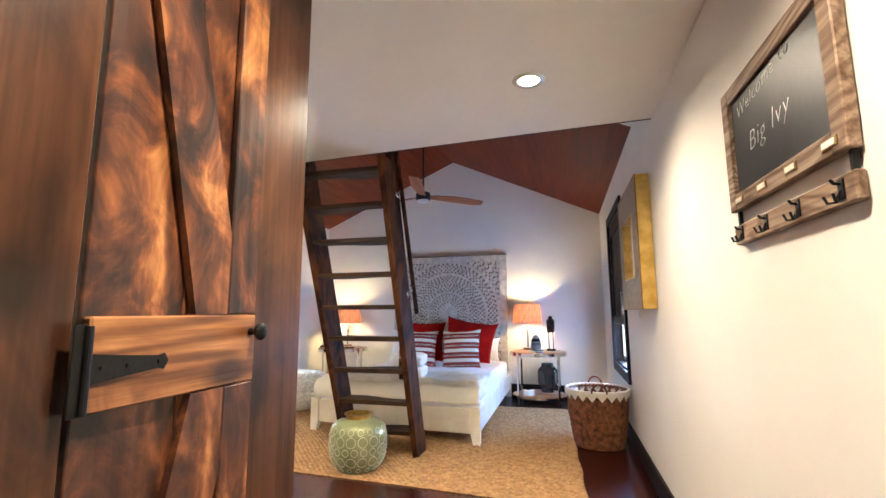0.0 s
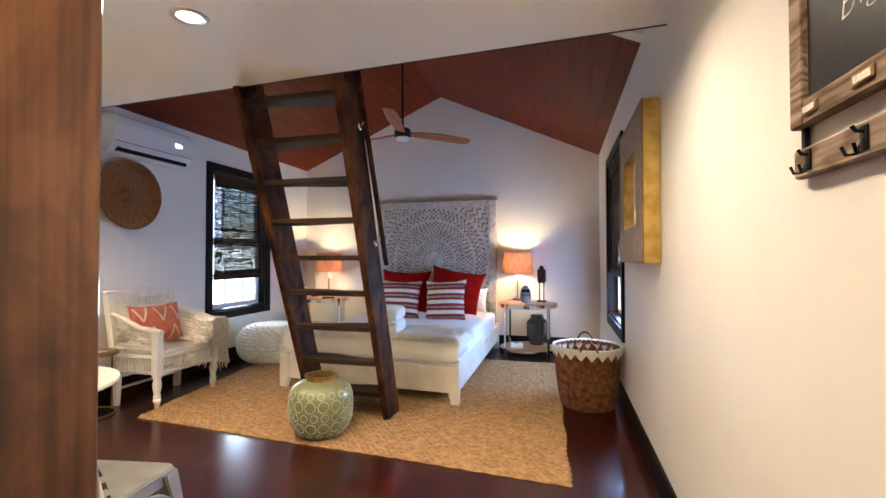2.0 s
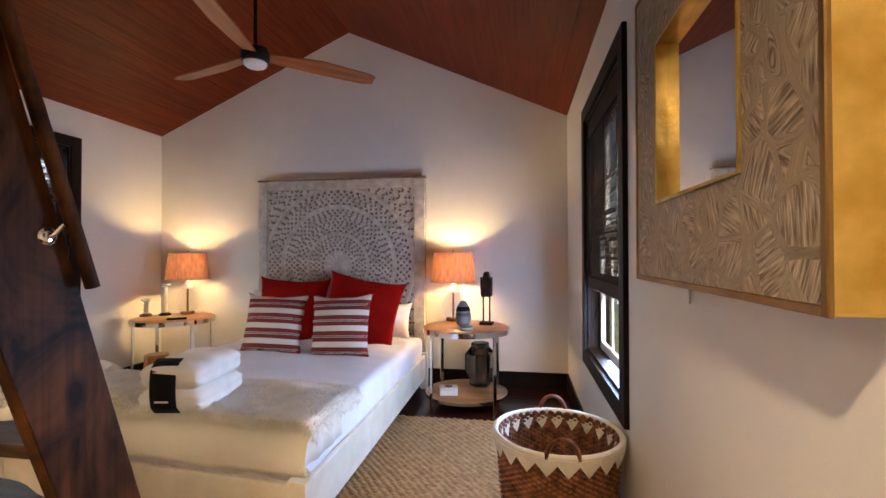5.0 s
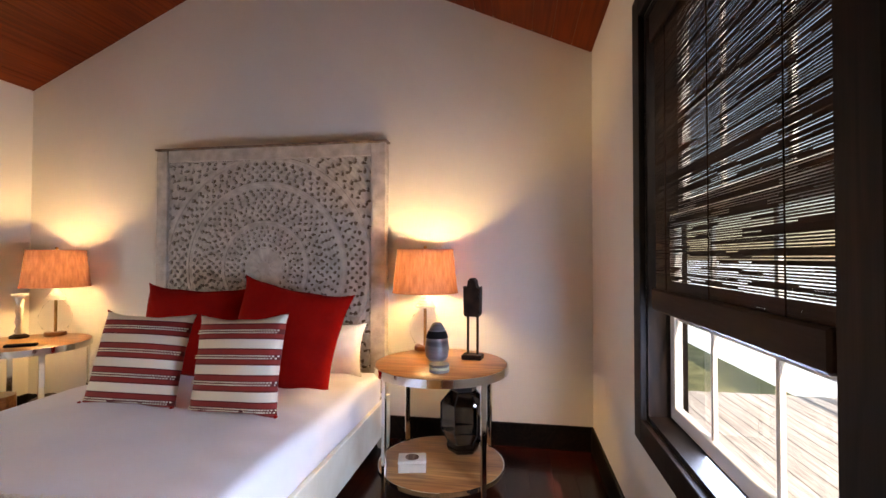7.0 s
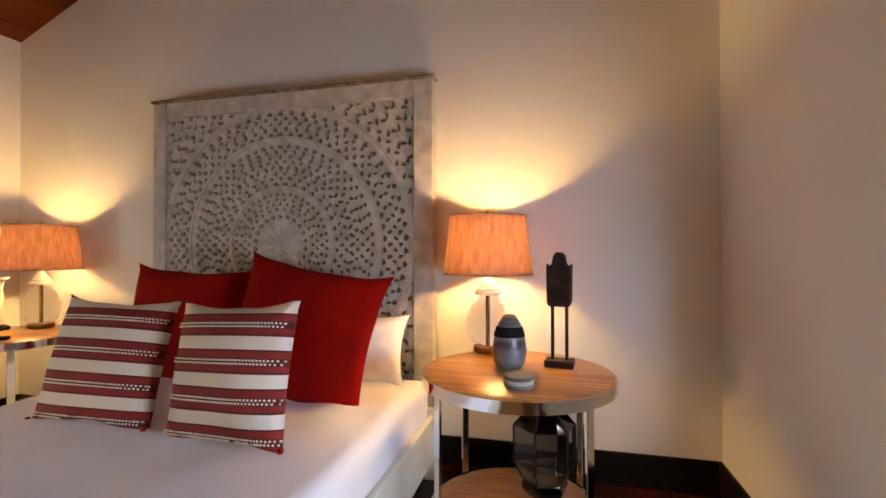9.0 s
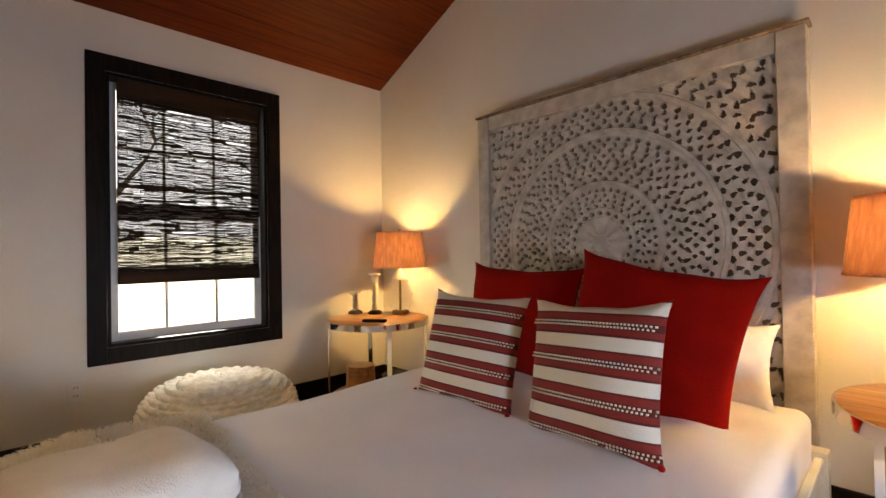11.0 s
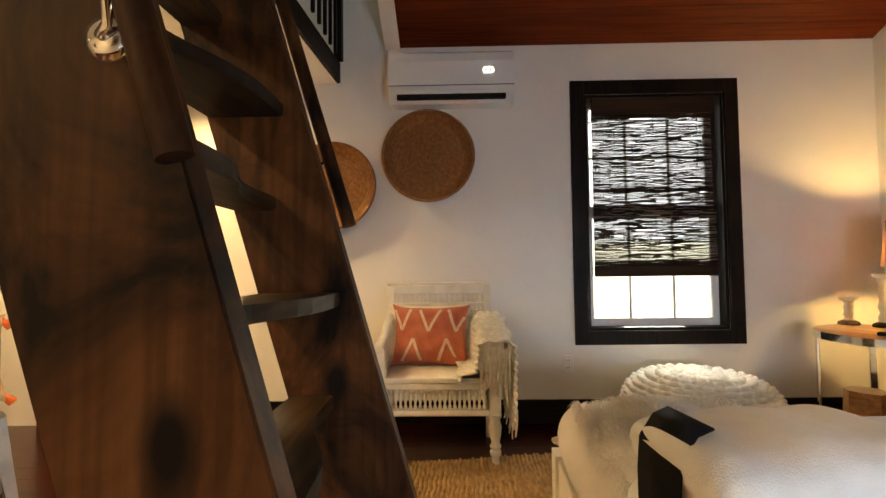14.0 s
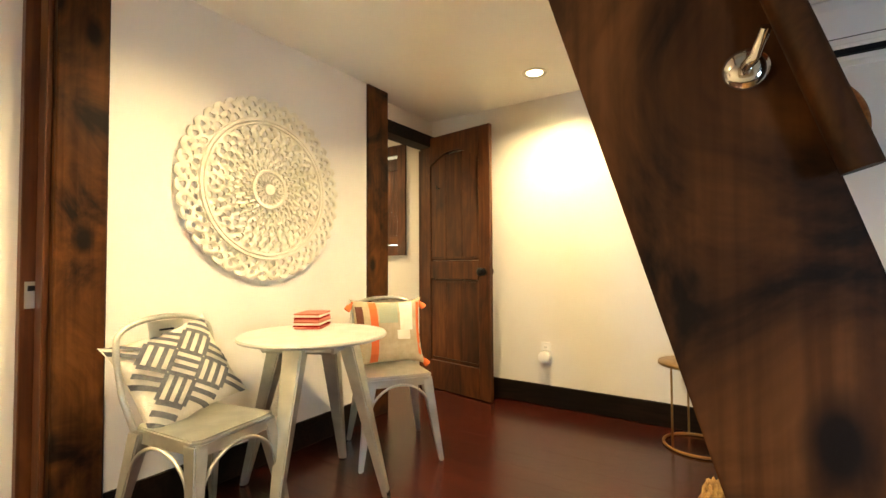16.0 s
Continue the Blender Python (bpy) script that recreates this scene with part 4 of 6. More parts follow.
def striped(x, y, rz, ry, seed, lean=-13):
    t = cushion("striped_cushion", x, y, .455, lean, ry, rz, .50, .475, .17, STRIPE, "red and cream striped woven cushion with tassels, on the bed", "cushion", "striped cushions", seed)
    # small woven stitches along the dark bands
    bm = bmesh.new()
    co = np.array([q.co[:] for q in t.children[0].data.vertices])
    co = co[co[:, 1] < 0]
    for zb in (.030, .041, .1485, .1595, .267, .278, .3855, .3965):
        for k in range(40):
            v = zb / .2375 - 1
            xx = (-1 + (k + .5 + .5 * (zb in (.041, .1595, .278, .3965))) / 20) * (1 - .09 * (1 - v * v)) * .25
            near = np.argsort((co[:, 0] - xx) ** 2 + (co[:, 2] - zb) ** 2)[:3]
            yy = float(co[near, 1].mean())
            if yy < -.012:
                box(bm, (xx - .0027, yy - .004, zb - .003), (xx + .0027, yy + .004, zb + .003))
    part("stitches", bm, M["ivory"], t, "cream stitched dots", kind="stuff")
    for sx in (-1, 1):
        b = lathe([(0, .02), (.010, .012), (.008, .004), (.017, -.012), (.021, -.040), (.0, -.042)], 12, m=Matrix.Translation((sx * .245, -.01, .008)) @ pose(0, 0, 0, 60, 0, sx * 25))
        part("tassel", b, M["red"], t, "dark red tassel")


striped(-1.785, -1.005, -6, -3, 7)
striped(-2.37, -.98, 3, 1, 8, -18)

# ---- bedside tables and what stands on them ----


def bedside(x, y, rz, label):
    t = thing("bedside_table", x, y, 0, rz, label, "table", "round bedside tables")
    part("tabletop", lathe([(0, .628), (.345, .628), (.35, .631), (.35, .640), (.345, .643), (0, .643)], 56), M["tabletop"], t, "round honey wood top", 50)
    part("rim", lathe([(.351, .600), (.357, .600), (.357, .640), (.351, .640), (.351, .600)], 56, close=False), M["chrome"], t, "chrome band", 50)
    part("shelf", lathe([(0, .10), (.325, .10), (.33, .103), (.33, .115), (.325, .118), (0, .118)], 56), M["tabletop"], t, "round lower wood shelf", 50)
    part("shelf_rim", lathe([(.331, .095), (.336, .095), (.336, .116), (.331, .116), (.331, .095)], 56, close=False), M["chrome"], t, "chrome band", 50)
    for k in range(4):
        a = radians(45 + 90 * k)
        lg = part("leg", boxes(((-.016, -.006, 0), (.016, .006, .628)), bev=.002), M["chrome"], t, "flat chrome leg")
        lg.matrix_local = pose(.345 * math.cos(a), .345 * math.sin(a), 0, 0, 0, math.degrees(a) + 90)


bedside(-.87, -.54, 0, "round wood and chrome bedside table with a lower shelf")
bedside(-3.67, -.44, 20, "round chrome-legged wooden table holding candlesticks, in the corner")


def table_lamp(x, y, rz, label):
    t = thing("table_lamp", x, y, .643, rz, label, "lamp", "linen bedside lamps")
    part("foot", lathe([(0, 0), (.062, 0), (.066, .005), (.062, .026), (0, .030)], 32), M["tabletop"], t, "turned wooden foot", 50)
    part("globe", lathe([(.03, .031), (.07, .05), (.092, .10), (.094, .15), (.07, .21), (.03, .255), (.018, .268)], 32, close=False), M["thin"], t, "clear glass body", 60)
    part("stem", lathe([(.009, .03), (.009, .26)], 12), M["brass"], t, "brass stem", 60)
    part("neck", lathe([(.058, .255), (.060, .262), (.014, .335), (0, .336)], 32), M["ivory"], t, "small cone of cream cord", 50)
    for z in (.268, .284, .300, .316):
        r = .058 - (z - .262) * .62
        part("cord_ring", lathe([(r, z - .005), (r + .005, z), (r, z + .005)], 24, close=False), M["ivory"], t)
    s = part("shade", lathe([(.198, .350), (.170, .605)], 56, close=False), M["shade_m"], t, "tapered orange linen shade", 60)
    for r, z in ((.1985, .350), (.1705, .605)):
        part("hem", lathe([(r - .002, z - .004), (r + .002, z - .004), (r + .002, z + .005), (r - .002, z + .005), (r - .002, z - .004)], 48, close=False), M["shade_m"], t, "linen edge binding")
    part("finial", lathe([(.004, .590), (.004, .612), (.010, .618), (.010, .628), (0, .634)], 16), M["brass"], t, "round brass finial", 50)
    part("spider", tube(tube(bmesh.new(), [(-.166, 0, .592), (.166, 0, .592)], .002, 6), [(0, -.166, .592), (0, .166, .592)], .002, 6), M["brass"], t)
    b = part("bulb_glass", lathe([(0, .44), (.022, .45), (.030, .475), (.018, .51), (.012, .53), (0, .53)][::-1], 20), M["bulbm"], t, "glowing bulb", 60)
    b.visible_shadow = False


table_lamp(-1.02, -.24, 0, "lit glass-bodied bedside lamp with an orange linen shade")
table_lamp(-3.72, -.20, 40, "lit glass-bodied lamp with a linen shade, among the candlesticks")

t = thing("carved_figure", -.71, -.44, .643, -8, "dark carved wooden block figure on two thin posts", "ornament")
part("base", boxes(((-.055, -.04, 0), (.055, .04, .026)), bev=.003), M["darkclay"], t)
for sx in (-1, 1):
    part("post", boxes(((sx * .027 - .006, -.006, .026), (sx * .027 + .006, .006, .245)), bev=.001), M["darkclay"], t)
bm = bmesh.new()
slab(bm, [(-.058, .25), (-.048, .235), (.048, .235), (.058, .25), (.060, .40), (.048, .385), (.030, .395), (.028, .43), (.012, .445), (-.012, .445), (-.028, .43), (-.030, .395), (-.048, .385), (-.060, .40)],
     -.035, .035, Matrix.Diagonal((.78, 1, 1, 1)) @ Matrix.Rotation(radians(90), 4, "X"), .004)
part("body", bm, M["darkclay"], t, "notched carved block")

t = thing("stone_vase", -.90, -.50, .643, 0, "egg-shaped banded stone vase in dark and grey layers", "vase")
bm = lathe([(0, 0), (.044, 0), (.060, .02), (.067, .065), (.058, .125), (.040, .175), (.022, .203), (0, .207)], 28)
part("body", bm, M["stone"], t, smooth=60)
part("collar", lathe([(.0590, .122), (.0605, .125), (.0500, .158), (.0475, .160)], 28, close=False), M["black"], t, "dark band", 60)
t = thing("coasters", -.845, -.745, .643, 0, "short stack of round striped stone coasters", "coaster")
for k in range(3):
    part("coaster", lathe([(0, k * .013), (.048, k * .013), (.050, k * .013 + .004), (.050, k * .013 + .009), (.048, k * .013 + .0125), (0, k * .013 + .0125)], 28), M["stone"] if k != 1 else M["sage"], t)
t = thing("small_box", -1.0, -.66, .118, 12, "small white carved keepsake box on the shelf", "box")
part("body", boxes(((-.07, -.05, 0), (.07, .05, .045)), bev=.004), M["white"], t)
part("lid", boxes(((-.072, -.052, .047), (.072, .052, .060)), bev=.003), M["white"], t)
part("medallion", lathe([(0, .060), (.035, .060), (.033, .063), (0, .064)], 24), M["greywood"], t)
t = thing("lantern", -.77, -.38, .118, 15, "six-sided smoked glass lantern on the lower shelf", "lantern")
part("base", lathe([(0, 0), (.085, 0), (.095, .03), (.09, .05), (0, .05)], 6), M["smoke"], t, "smoked glass foot")
part("body", lathe([(.085, .051), (.125, .12), (.125, .27), (.07, .33), (.07, .345)], 6, close=False), M["smoke"], t, "faceted smoked panes")
for k in range(6):
    a = 2 * math.pi * k / 6
    c_, s_ = math.cos(a), math.sin(a)
    part("rib", tube(bmesh.new(), [(.086 * c_, .086 * s_, .05), (.127 * c_, .127 * s_, .12), (.127 * c_, .127 * s_, .27), (.071 * c_, .071 * s_, .335)], .0035, 6), M["iron"], t)
part("collar", lathe([(.070, .336), (.078, .342), (.078, .360), (.070, .366)], 6, close=True), M["iron"], t)

for (x, y, h_, lab) in ((-3.86, -.33, .305, "tall turned cream candlestick"), (-3.99, -.42, .165, "short turned cream candlestick")):
    t = thing("candlestick", x, y, .643, 0, lab + " of distressed wood on the round table", "candlestick")
    k = h_ / .30
    part("base", lathe([(0, 0), (.052, 0), (.055, .008), (.050, .018), (.030, .028), (0, .03)], 24), M["darkclay"] if h_ > .2 else M["greywood"], t, smooth=50)
    part("column", lathe([(.022, .028), (.028, .05 * k), (.017, .08 * k), (.026, .11 * k), (.018, .15 * k), (.024, .19 * k), (.017, .23 * k), (.028, .27 * k), (.020, h_ - .022)], 24), M["ivory"], t, smooth=60)
    part("cup", lathe([(.02, h_ - .022), (.044, h_ - .014), (.046, h_), (0, h_)], 24), M["ivory"], t, smooth=50)
t = thing("remote_control", -3.52, -.58, .643, 35, "black remote control lying on the table", "remote")
part("body", boxes(((-.08, -.022, 0), (.08, .022, .018)), bev=.004), M["black"], t)
for k in range(5):
    part("button", boxes(((-.06 + k * .025, -.008, .018), (-.05 + k * .025, .008, .020))), M["grey"], t)
t = thing("wood_log", -3.78, -.52, .118, 30, "short chunk of split wood under the table", "wood block")
part("bark", lathe([(0, 0), (.10, 0), (.105, .05), (.10, .19), (0, .19)], 9), M["tabletop"], t)
t = thing("driftwood", -3.58, -.36, .118, 0, "gnarled brown burl of wood on the lower shelf", "ornament")
part("burl", lathe([(0, 0), (.07, 0), (.11, .04), (.09, .09), (.10, .13), (.04, .16), (0, .16)], 11), M["greywood"], t)

# ---- ladder to the loft ----


def ladder():
    t = thing("loft_ladder", -2.01, -2.9, 0, 0, "steep dark-stained wooden ladder with paddle treads, leading to the loft", "ladder")
    X = lambda v: v + 2.01
    Y = lambda v: v + 2.9
    out = [(-3.0, .003), (-2.775, .003), (-3.49, 2.42), (-3.543, 2.42), (-3.543, 2.258), (-3.712, 2.258)]
    for x0 in (-1.752, -2.31):
        bm = bmesh.new()
        m = Matrix(((0, 0, 1, 0), (1, 0, 0, 0), (0, 1, 0, 0), (0, 0, 0, 1)))
        slab(bm, [(Y(y), z) for y, z in out], X(x0), X(x0) + .042, m, .003)
        bmesh.ops.recalc_face_normals(bm, faces=bm.faces)
        part("stringer", bm, M["ladder"], t, "broad knotty side board")
    for k, z in enumerate((.225, .462, .714, .963, 1.206, 1.45, 1.70, 1.95, 2.19)):
        ys = Y(-3.0 - .310 * z + .008)
        a, b = X(-2.266), X(-1.754)
        deep, shal = .195, .105
        pts = [(a, ys), (b, ys)]
        for i in range(13):
            u = i / 12
            s_ = 1 / (1 + math.exp(-(u - .5) * 14))
            if k % 2:
                s_ = 1 - s_
            pts.append((b + (a - b) * u, ys + deep + (shal - deep) * s_))
        bm = slab(bmesh.new(), pts, z - .034, z, None, .003)
        part("tread", bm, M["rung"], t, "scalloped worn tread")
    for sx, xr in ((1, -1.635), (-1, -2.385)):
        y0, z0, y1, z1 = -3.10, 1.14, -3.49, 2.42
        rail = part("handrail", tube(bmesh.new(), [(X(xr), Y(y0), z0), (X(xr), Y(y1), z1)], .0195, 14), M["ladder"], t, "round dark handrail", 60)
        for z in (1.285, 2.03):
            yb = Y(-3.0 - .30 * z + .185)
            yr = Y(y0 + (y1 - y0) * (z + .045 - z0) / (z1 - z0))
            xf = X(-1.710 if sx > 0 else -2.31)
            b = part("bracket", tube(bmesh.new(), [(xf, yb, z), (xf + sx * .03, yb, z), (xf + sx * .042, yb + .01, z + .01), (X(xr) , yr - .022, z + .036)], .0065, 10), M["chrome"], t, "chrome rail bracket", 60)
            rose = lathe([(0, .0), (.027, .0), (.025, .006), (.014, .012), (0, .013)], 24, m=Matrix.Translation((xf, yb, z)) @ Matrix.Rotation(radians(90 * sx), 4, "Y"))
            part("rose", rose, M["chrome"], b, "round chrome mount", 50)


ladder()
for o in bpy.data.objects["loft_ladder"].children_recursive:
    # sides spread upwards and rails leaned inwards to fit the camera's view
    for q in o.data.vertices:
        x, z = q.co.x, q.co.z
        L, R, old = -.03 - .050 * z, .02 - .017 * z, -.035 * z
        k = max(-1, min(1, x / .29))
        side = (L + R) / 2 + (R - L) / 2 * k
        out_ = max(0, min(1, (abs(x) - .31) / .055))
        q.co.x = x + side * (1 - out_) + (old if x > 0 else L) * out_

# ---- ceiling fan ----
t = thing("ceiling_fan", -2.07, -1.653, 2.44, 0, "three-bladed wooden ceiling fan at rest, with a black hub and light", "ceiling fan")
part("motor", lathe([(0, .0), (.075, .0), (.085, .01), (.088, .05), (.080, .085), (.03, .11), (0, .11)][0:], 40), M["iron"], t, "black motor housing", 50)
part("light", lathe([(0, -.028), (.055, -.026), (.068, -.016), (.070, 0.0)], 40, close=False), M["plastic"], t, "opal glass lens", 50)
part("rod", lathe([(.012, .11), (.012, .93)], 14), M["iron"], t, "black hanging rod", 60)
part("canopy", lathe([(.06, .90), (.065, .97), (.03, .86), (.012, .85)][::-1], 24, close=False), M["iron"], t, "black ceiling canopy", 50)
for k in range(3):
    a = -79 + 120 * k
    bm = slab(bmesh.new(), [(.06, -.035), (.14, -.05), (.34, -.075), (.62, -.055), (.665, -.04), (.67, .03), (.60, .05), (.34, .045), (.14, .035), (.06, .03)], -.005, .005, None, .002)
    bl = part("blade", bm, M["fanwood"], t, "tapered reddish wood blade")
    bl.matrix_local = pose(0, 0, .045, 0, 0, a) @ pose(0, 0, 0, -13, 0, 0) @ Matrix.Diagonal((1.19, 1.22, 1, 1))

# ---- air conditioner, wall baskets ----
t = thing("air_conditioner", XW, -2.80, 2.075, 0, "white wall-mounted air conditioner with a lit display", "air conditioner")
prof = [(.0, .0), (.10, .0), (.16, .05), (.19, .09), (.195, .24), (.185, .295), (.15, .320), (.0, .320)]
m = Matrix(((1, 0, 0, 0), (0, 0, 1, 0), (0, 1, 0, 0), (0, 0, 0, 1)))
bm = slab(bmesh.new(), prof, -.40, .40, m, .006)
bmesh.ops.recalc_face_normals(bm, faces=bm.faces)
part("body", bm, M["plastic"], t, "curved white casing")
part("outlet", boxes(((.110, -.345, -.003), (.168, .345, .034)), bev=.002), M["black"], t, "dark air outlet").matrix_local = pose(.012, 0, .012, 0, 0, 0)
for k, (x, z) in enumerate(((.136, .001), (.166, .022), (.186, .046))):
    part("vane", boxes(((-.013, -.345, -.003), (.013, .345, .003)), bev=.001), M["plastic"], t, "long louvre").matrix_local = pose(x, 0, z, 0, -38, 0)
part("seam", boxes(((.189, -.395, .086), (.1935, .395, .090))), M["grey"], t)
part("display", boxes(((.1945, .205, .165), (.1975, .265, .195))), mat("display_glow", (.8, .9, 1), emit=(.75, .88, 1), strength=5, bump=0), t, "small lit display")
part("digit", boxes(((.1978, .212, .170), (.1985, .228, .190)), ((.1978, .240, .170), (.1985, .256, .190))), M["grey"], t)


def wall_basket(y, z, r, deep, label):
    t = thing("wall_basket", XW, y, z, 0, label, "basket", "woven wall baskets")
    nr, na = 46, 200
    R, A = np.meshgrid(np.linspace(.004, 1, nr), np.linspace(0, 2 * np.pi, na, endpoint=False), indexing="ij")
    rr = R * r * (1 + .012 * np.sin(A * 3 + y * 5) * R)
    dep = .012 + deep * np.clip((R - .78) / .22, 0, 1) ** 1.5
    coil = .0045 * np.abs(np.sin(R * np.pi * (r / .024))) + .0022 * np.sin(A * 60 + R * 40) * (R > .1)
    P = np.stack([dep + coil, rr * np.cos(A), rr * np.sin(A)], -1)
    o = link("bowl", grid(P, wrap_v=True), M["seagrass"], t, "coiled seagrass bowl", 60)
    sm = o.modifiers.new("thick", "SOLIDIFY")
    sm.thickness, sm.offset = .010, -1
    pts = [(.014 + deep, (r + .004) * math.cos(q), (r + .004) * math.sin(q)) for q in np.linspace(0, 2 * np.pi, 61)]
    part("rim", tube(bmesh.new(), pts, .011, 8, False), M["seagrass"], t, "bound rim", 60)


wall_basket(-2.955, 1.745, .290, .07, "shallow round coiled basket hung on the wall under the air conditioner")
wall_basket(-3.585, 1.56, .275, .06, "pale coiled seagrass basket hung lower on the white wall")

# ---- settee, cushion, blanket ----


def spindle(bm, x, y, z0, z1, r=.009, n=8):
    h_ = z1 - z0
    lathe([(r * .6, z0), (r, z0 + h_ * .12), (r * .5, z0 + h_ * .25), (r * 1.1, z0 + h_ * .5), (r * .5, z0 + h_ * .75), (r, z0 + h_ * .88), (r * .6, z1)], n, bm, Matrix.Translation((x, y, 0)))


def settee():
    t = thing("armchair", -3.80, -2.895, 0, 0, "wide white-painted carved wooden armchair with spindles, by the rug", "armchair")
    W_ = .325
    turned = [(.012, .0), (.018, .004), (.020, .05), (.028, .058), (.030, .075), (.022, .085), (.030, .10), (.020, .12), (.030, .16), (.034, .20), (.024, .235), (.034, .25), (.034, .262)]
    for sy in (-1, 1):
        part("front_leg", lathe(turned, 20, m=Matrix.Translation((.235, sy * (W_ - .03), 0))), M["white"], t, "turned front leg", 50)
        part("front_post", boxes(((.205, sy * (W_ - .03) - .03, .262), (.265, sy * (W_ - .03) + .03, .60)), bev=.005), M["white"], t)
        bm = slab(bmesh.new(), [(-.20, 0), (-.15, 0), (-.13, .27), (-.165, .45), (-.245, .90), (-.30, .90), (-.225, .45), (-.19, .27)], -.022, .022,
                  Matrix(((1, 0, 0, 0), (0, 0, 1, sy * (W_ - .024)), (0, 1, 0, 0), (0, 0, 0, 1))), .003)
        bmesh.ops.recalc_face_normals(bm, faces=bm.faces)
        part("back_leg", bm, M["white"], t, "raked back leg")
        bm = bmesh.new()
        tube(bm, [(-.21, sy * (W_ - .026), .735), (-.10, sy * (W_ - .026), .70), (.05, sy * (W_ - .026), .635), (.20, sy * (W_ - .026), .615), (.275, sy * (W_ - .026), .60)], [.022, .024, .026, .028, .03], 10, True, .7)
        part("arm", bm, M["white"], t, "sloping rounded arm", 60)
        bm = bmesh.new()
        yy = sy * (W_ - .026)
        box(bm, (-.17, yy - .012, .46), (.205, yy + .012, .482))
        for k in range(14):
            spindle(bm, -.155 + k * .026, yy, .422, .46, .007, 6)
        part("arm_rail", bm, M["white"], t, "row of tiny spindles")
        # pierced scroll panel under the arm
        nu, nv = 70, 44
        U, V = np.meshgrid(np.linspace(0, 1, nu), np.linspace(0, 1, nv), indexing="ij")
        hole = (np.sin(U * 19 + 3 * np.sin(V * 9)) * np.sin(V * 15 + 2.5 * np.sin(U * 11 + 1)) > .28)[:-1, :-1]
        top = .715 - .10 * np.clip((U - .1) / .75, 0, 1)
        P = lambda h_: np.stack([-.185 + .39 * U, yy + h_, .483 + (top - .483 - .012) * V], -1)
        rim = (U < .05) | (U > .95) | (V < .07) | (V > .92)
        keep = ~hole | rim[:-1, :-1]
        me = carved(keep, np.full_like(U, -.009 * sy), P, nu - 1, nv - 1, False, .009 * sy)
        link("scroll_panel", me, M["white"], t, "pierced scrollwork", kind="stuff")
        bm = bmesh.new()
        box(bm, (-.17, yy - .014, .395), (.205, yy + .014, .422))
        box(bm, (-.17, yy - .014, .270), (.205, yy + .014, .292))
        for k in range(13):
            spindle(bm, -.15 + k * .028, yy, .292, .395, .009, 6)
        part("side_apron", bm, M["white"], t, "spindle gallery")
    bm = bmesh.new()
    box(bm, (.215, -W_ + .06, .395), (.262, W_ - .06, .425), .003)
    box(bm, (.215, -W_ + .06, .262), (.262, W_ - .06, .290), .003)
    for k in range(20):
        spindle(bm, .238, -W_ + .085 + k * .0253, .290, .395, .010, 8)
    part("front_apron", bm, M["white"], t, "front gallery of turned spindles")
    part("seat", boxes(((-.19, -W_ + .05, .426), (.268, W_ - .05, .455)), bev=.006), M["white"], t, "flat white seat")
    bm = bmesh.new()
    L = lambda z: -.165 - .10 * (z - .45) / .45 - .02
    for z, h_ in ((.50, .03), (.70, .022), (.775, .022), (.85, .055)):
        box(bm, (L(z) - .016, -W_ + .046, z), (L(z) + .016, W_ - .046, z + h_), .003)
    for z0, z1, n_ in ((.722, .775, 22), (.797, .85, 16), (.53, .70, 18)):
        for k in range(n_):
            spindle(bm, L((z0 + z1) / 2), -W_ + .07 + k * (2 * W_ - .14) / (n_ - 1), z0, z1, .008, 6)
    part("backrest", bm, M["white"], t, "spindle back")
    part("crest_rail", boxes(((L(.9) - .028, -W_ + .0, .902), (L(.9) + .022, W_ - .0, .925)), bev=.006), M["cream"], t)
    part("stretcher", tube(bmesh.new(), [(-.17, -W_ + .03, .13), (-.17, W_ - .03, .13)], .011, 10), M["white"], t)


settee()
t = cushion("zigzag_cushion", -3.80, -2.945, .457, -14, 0, 84, .45, .345, .15, M["rust"], "coral woven cushion with pale zigzag bars, on the armchair", seed=11)
bm = bmesh.new()


def on_pillow(u, v, w, h_, th, lift=.005):
    X = u * (1 - .09 * (1 - v * v)) * w / 2
    Z = v * (1 - .09 * (1 - u * u)) * h_ / 2 + h_ / 2
    T = (max(0, 1 - abs(u) ** 2.6) * max(0, 1 - abs(v) ** 2.6)) ** .5 * th / 2
    return Vector((X, -T * 1.10 - lift, Z))


def ribbon(bm, pts, wd, size, n=8):
    """A flat strip following a stuffed cushion's face through the places (u, v)."""
    w, h_, th = size
    last = None
    for (u0, v0), (u1, v1) in zip(pts, pts[1:]):
        d = Vector((u1 - u0, v1 - v0)).normalized()
        nx_, ny_ = -d.y * wd, d.x * wd
        for i in range(n + 1):
            k = i / n
            u, v = u0 + (u1 - u0) * k, v0 + (v1 - v0) * k
            cur = [bm.verts.new(on_pillow(max(-1, min(1, u + s_ * nx_)), max(-1, min(1, v + s_ * ny_)), w, h_, th)) for s_ in (-1, 1)]
            if last and i:
                bm.faces.new((last[0], last[1], cur[1], cur[0]))
            last = cur


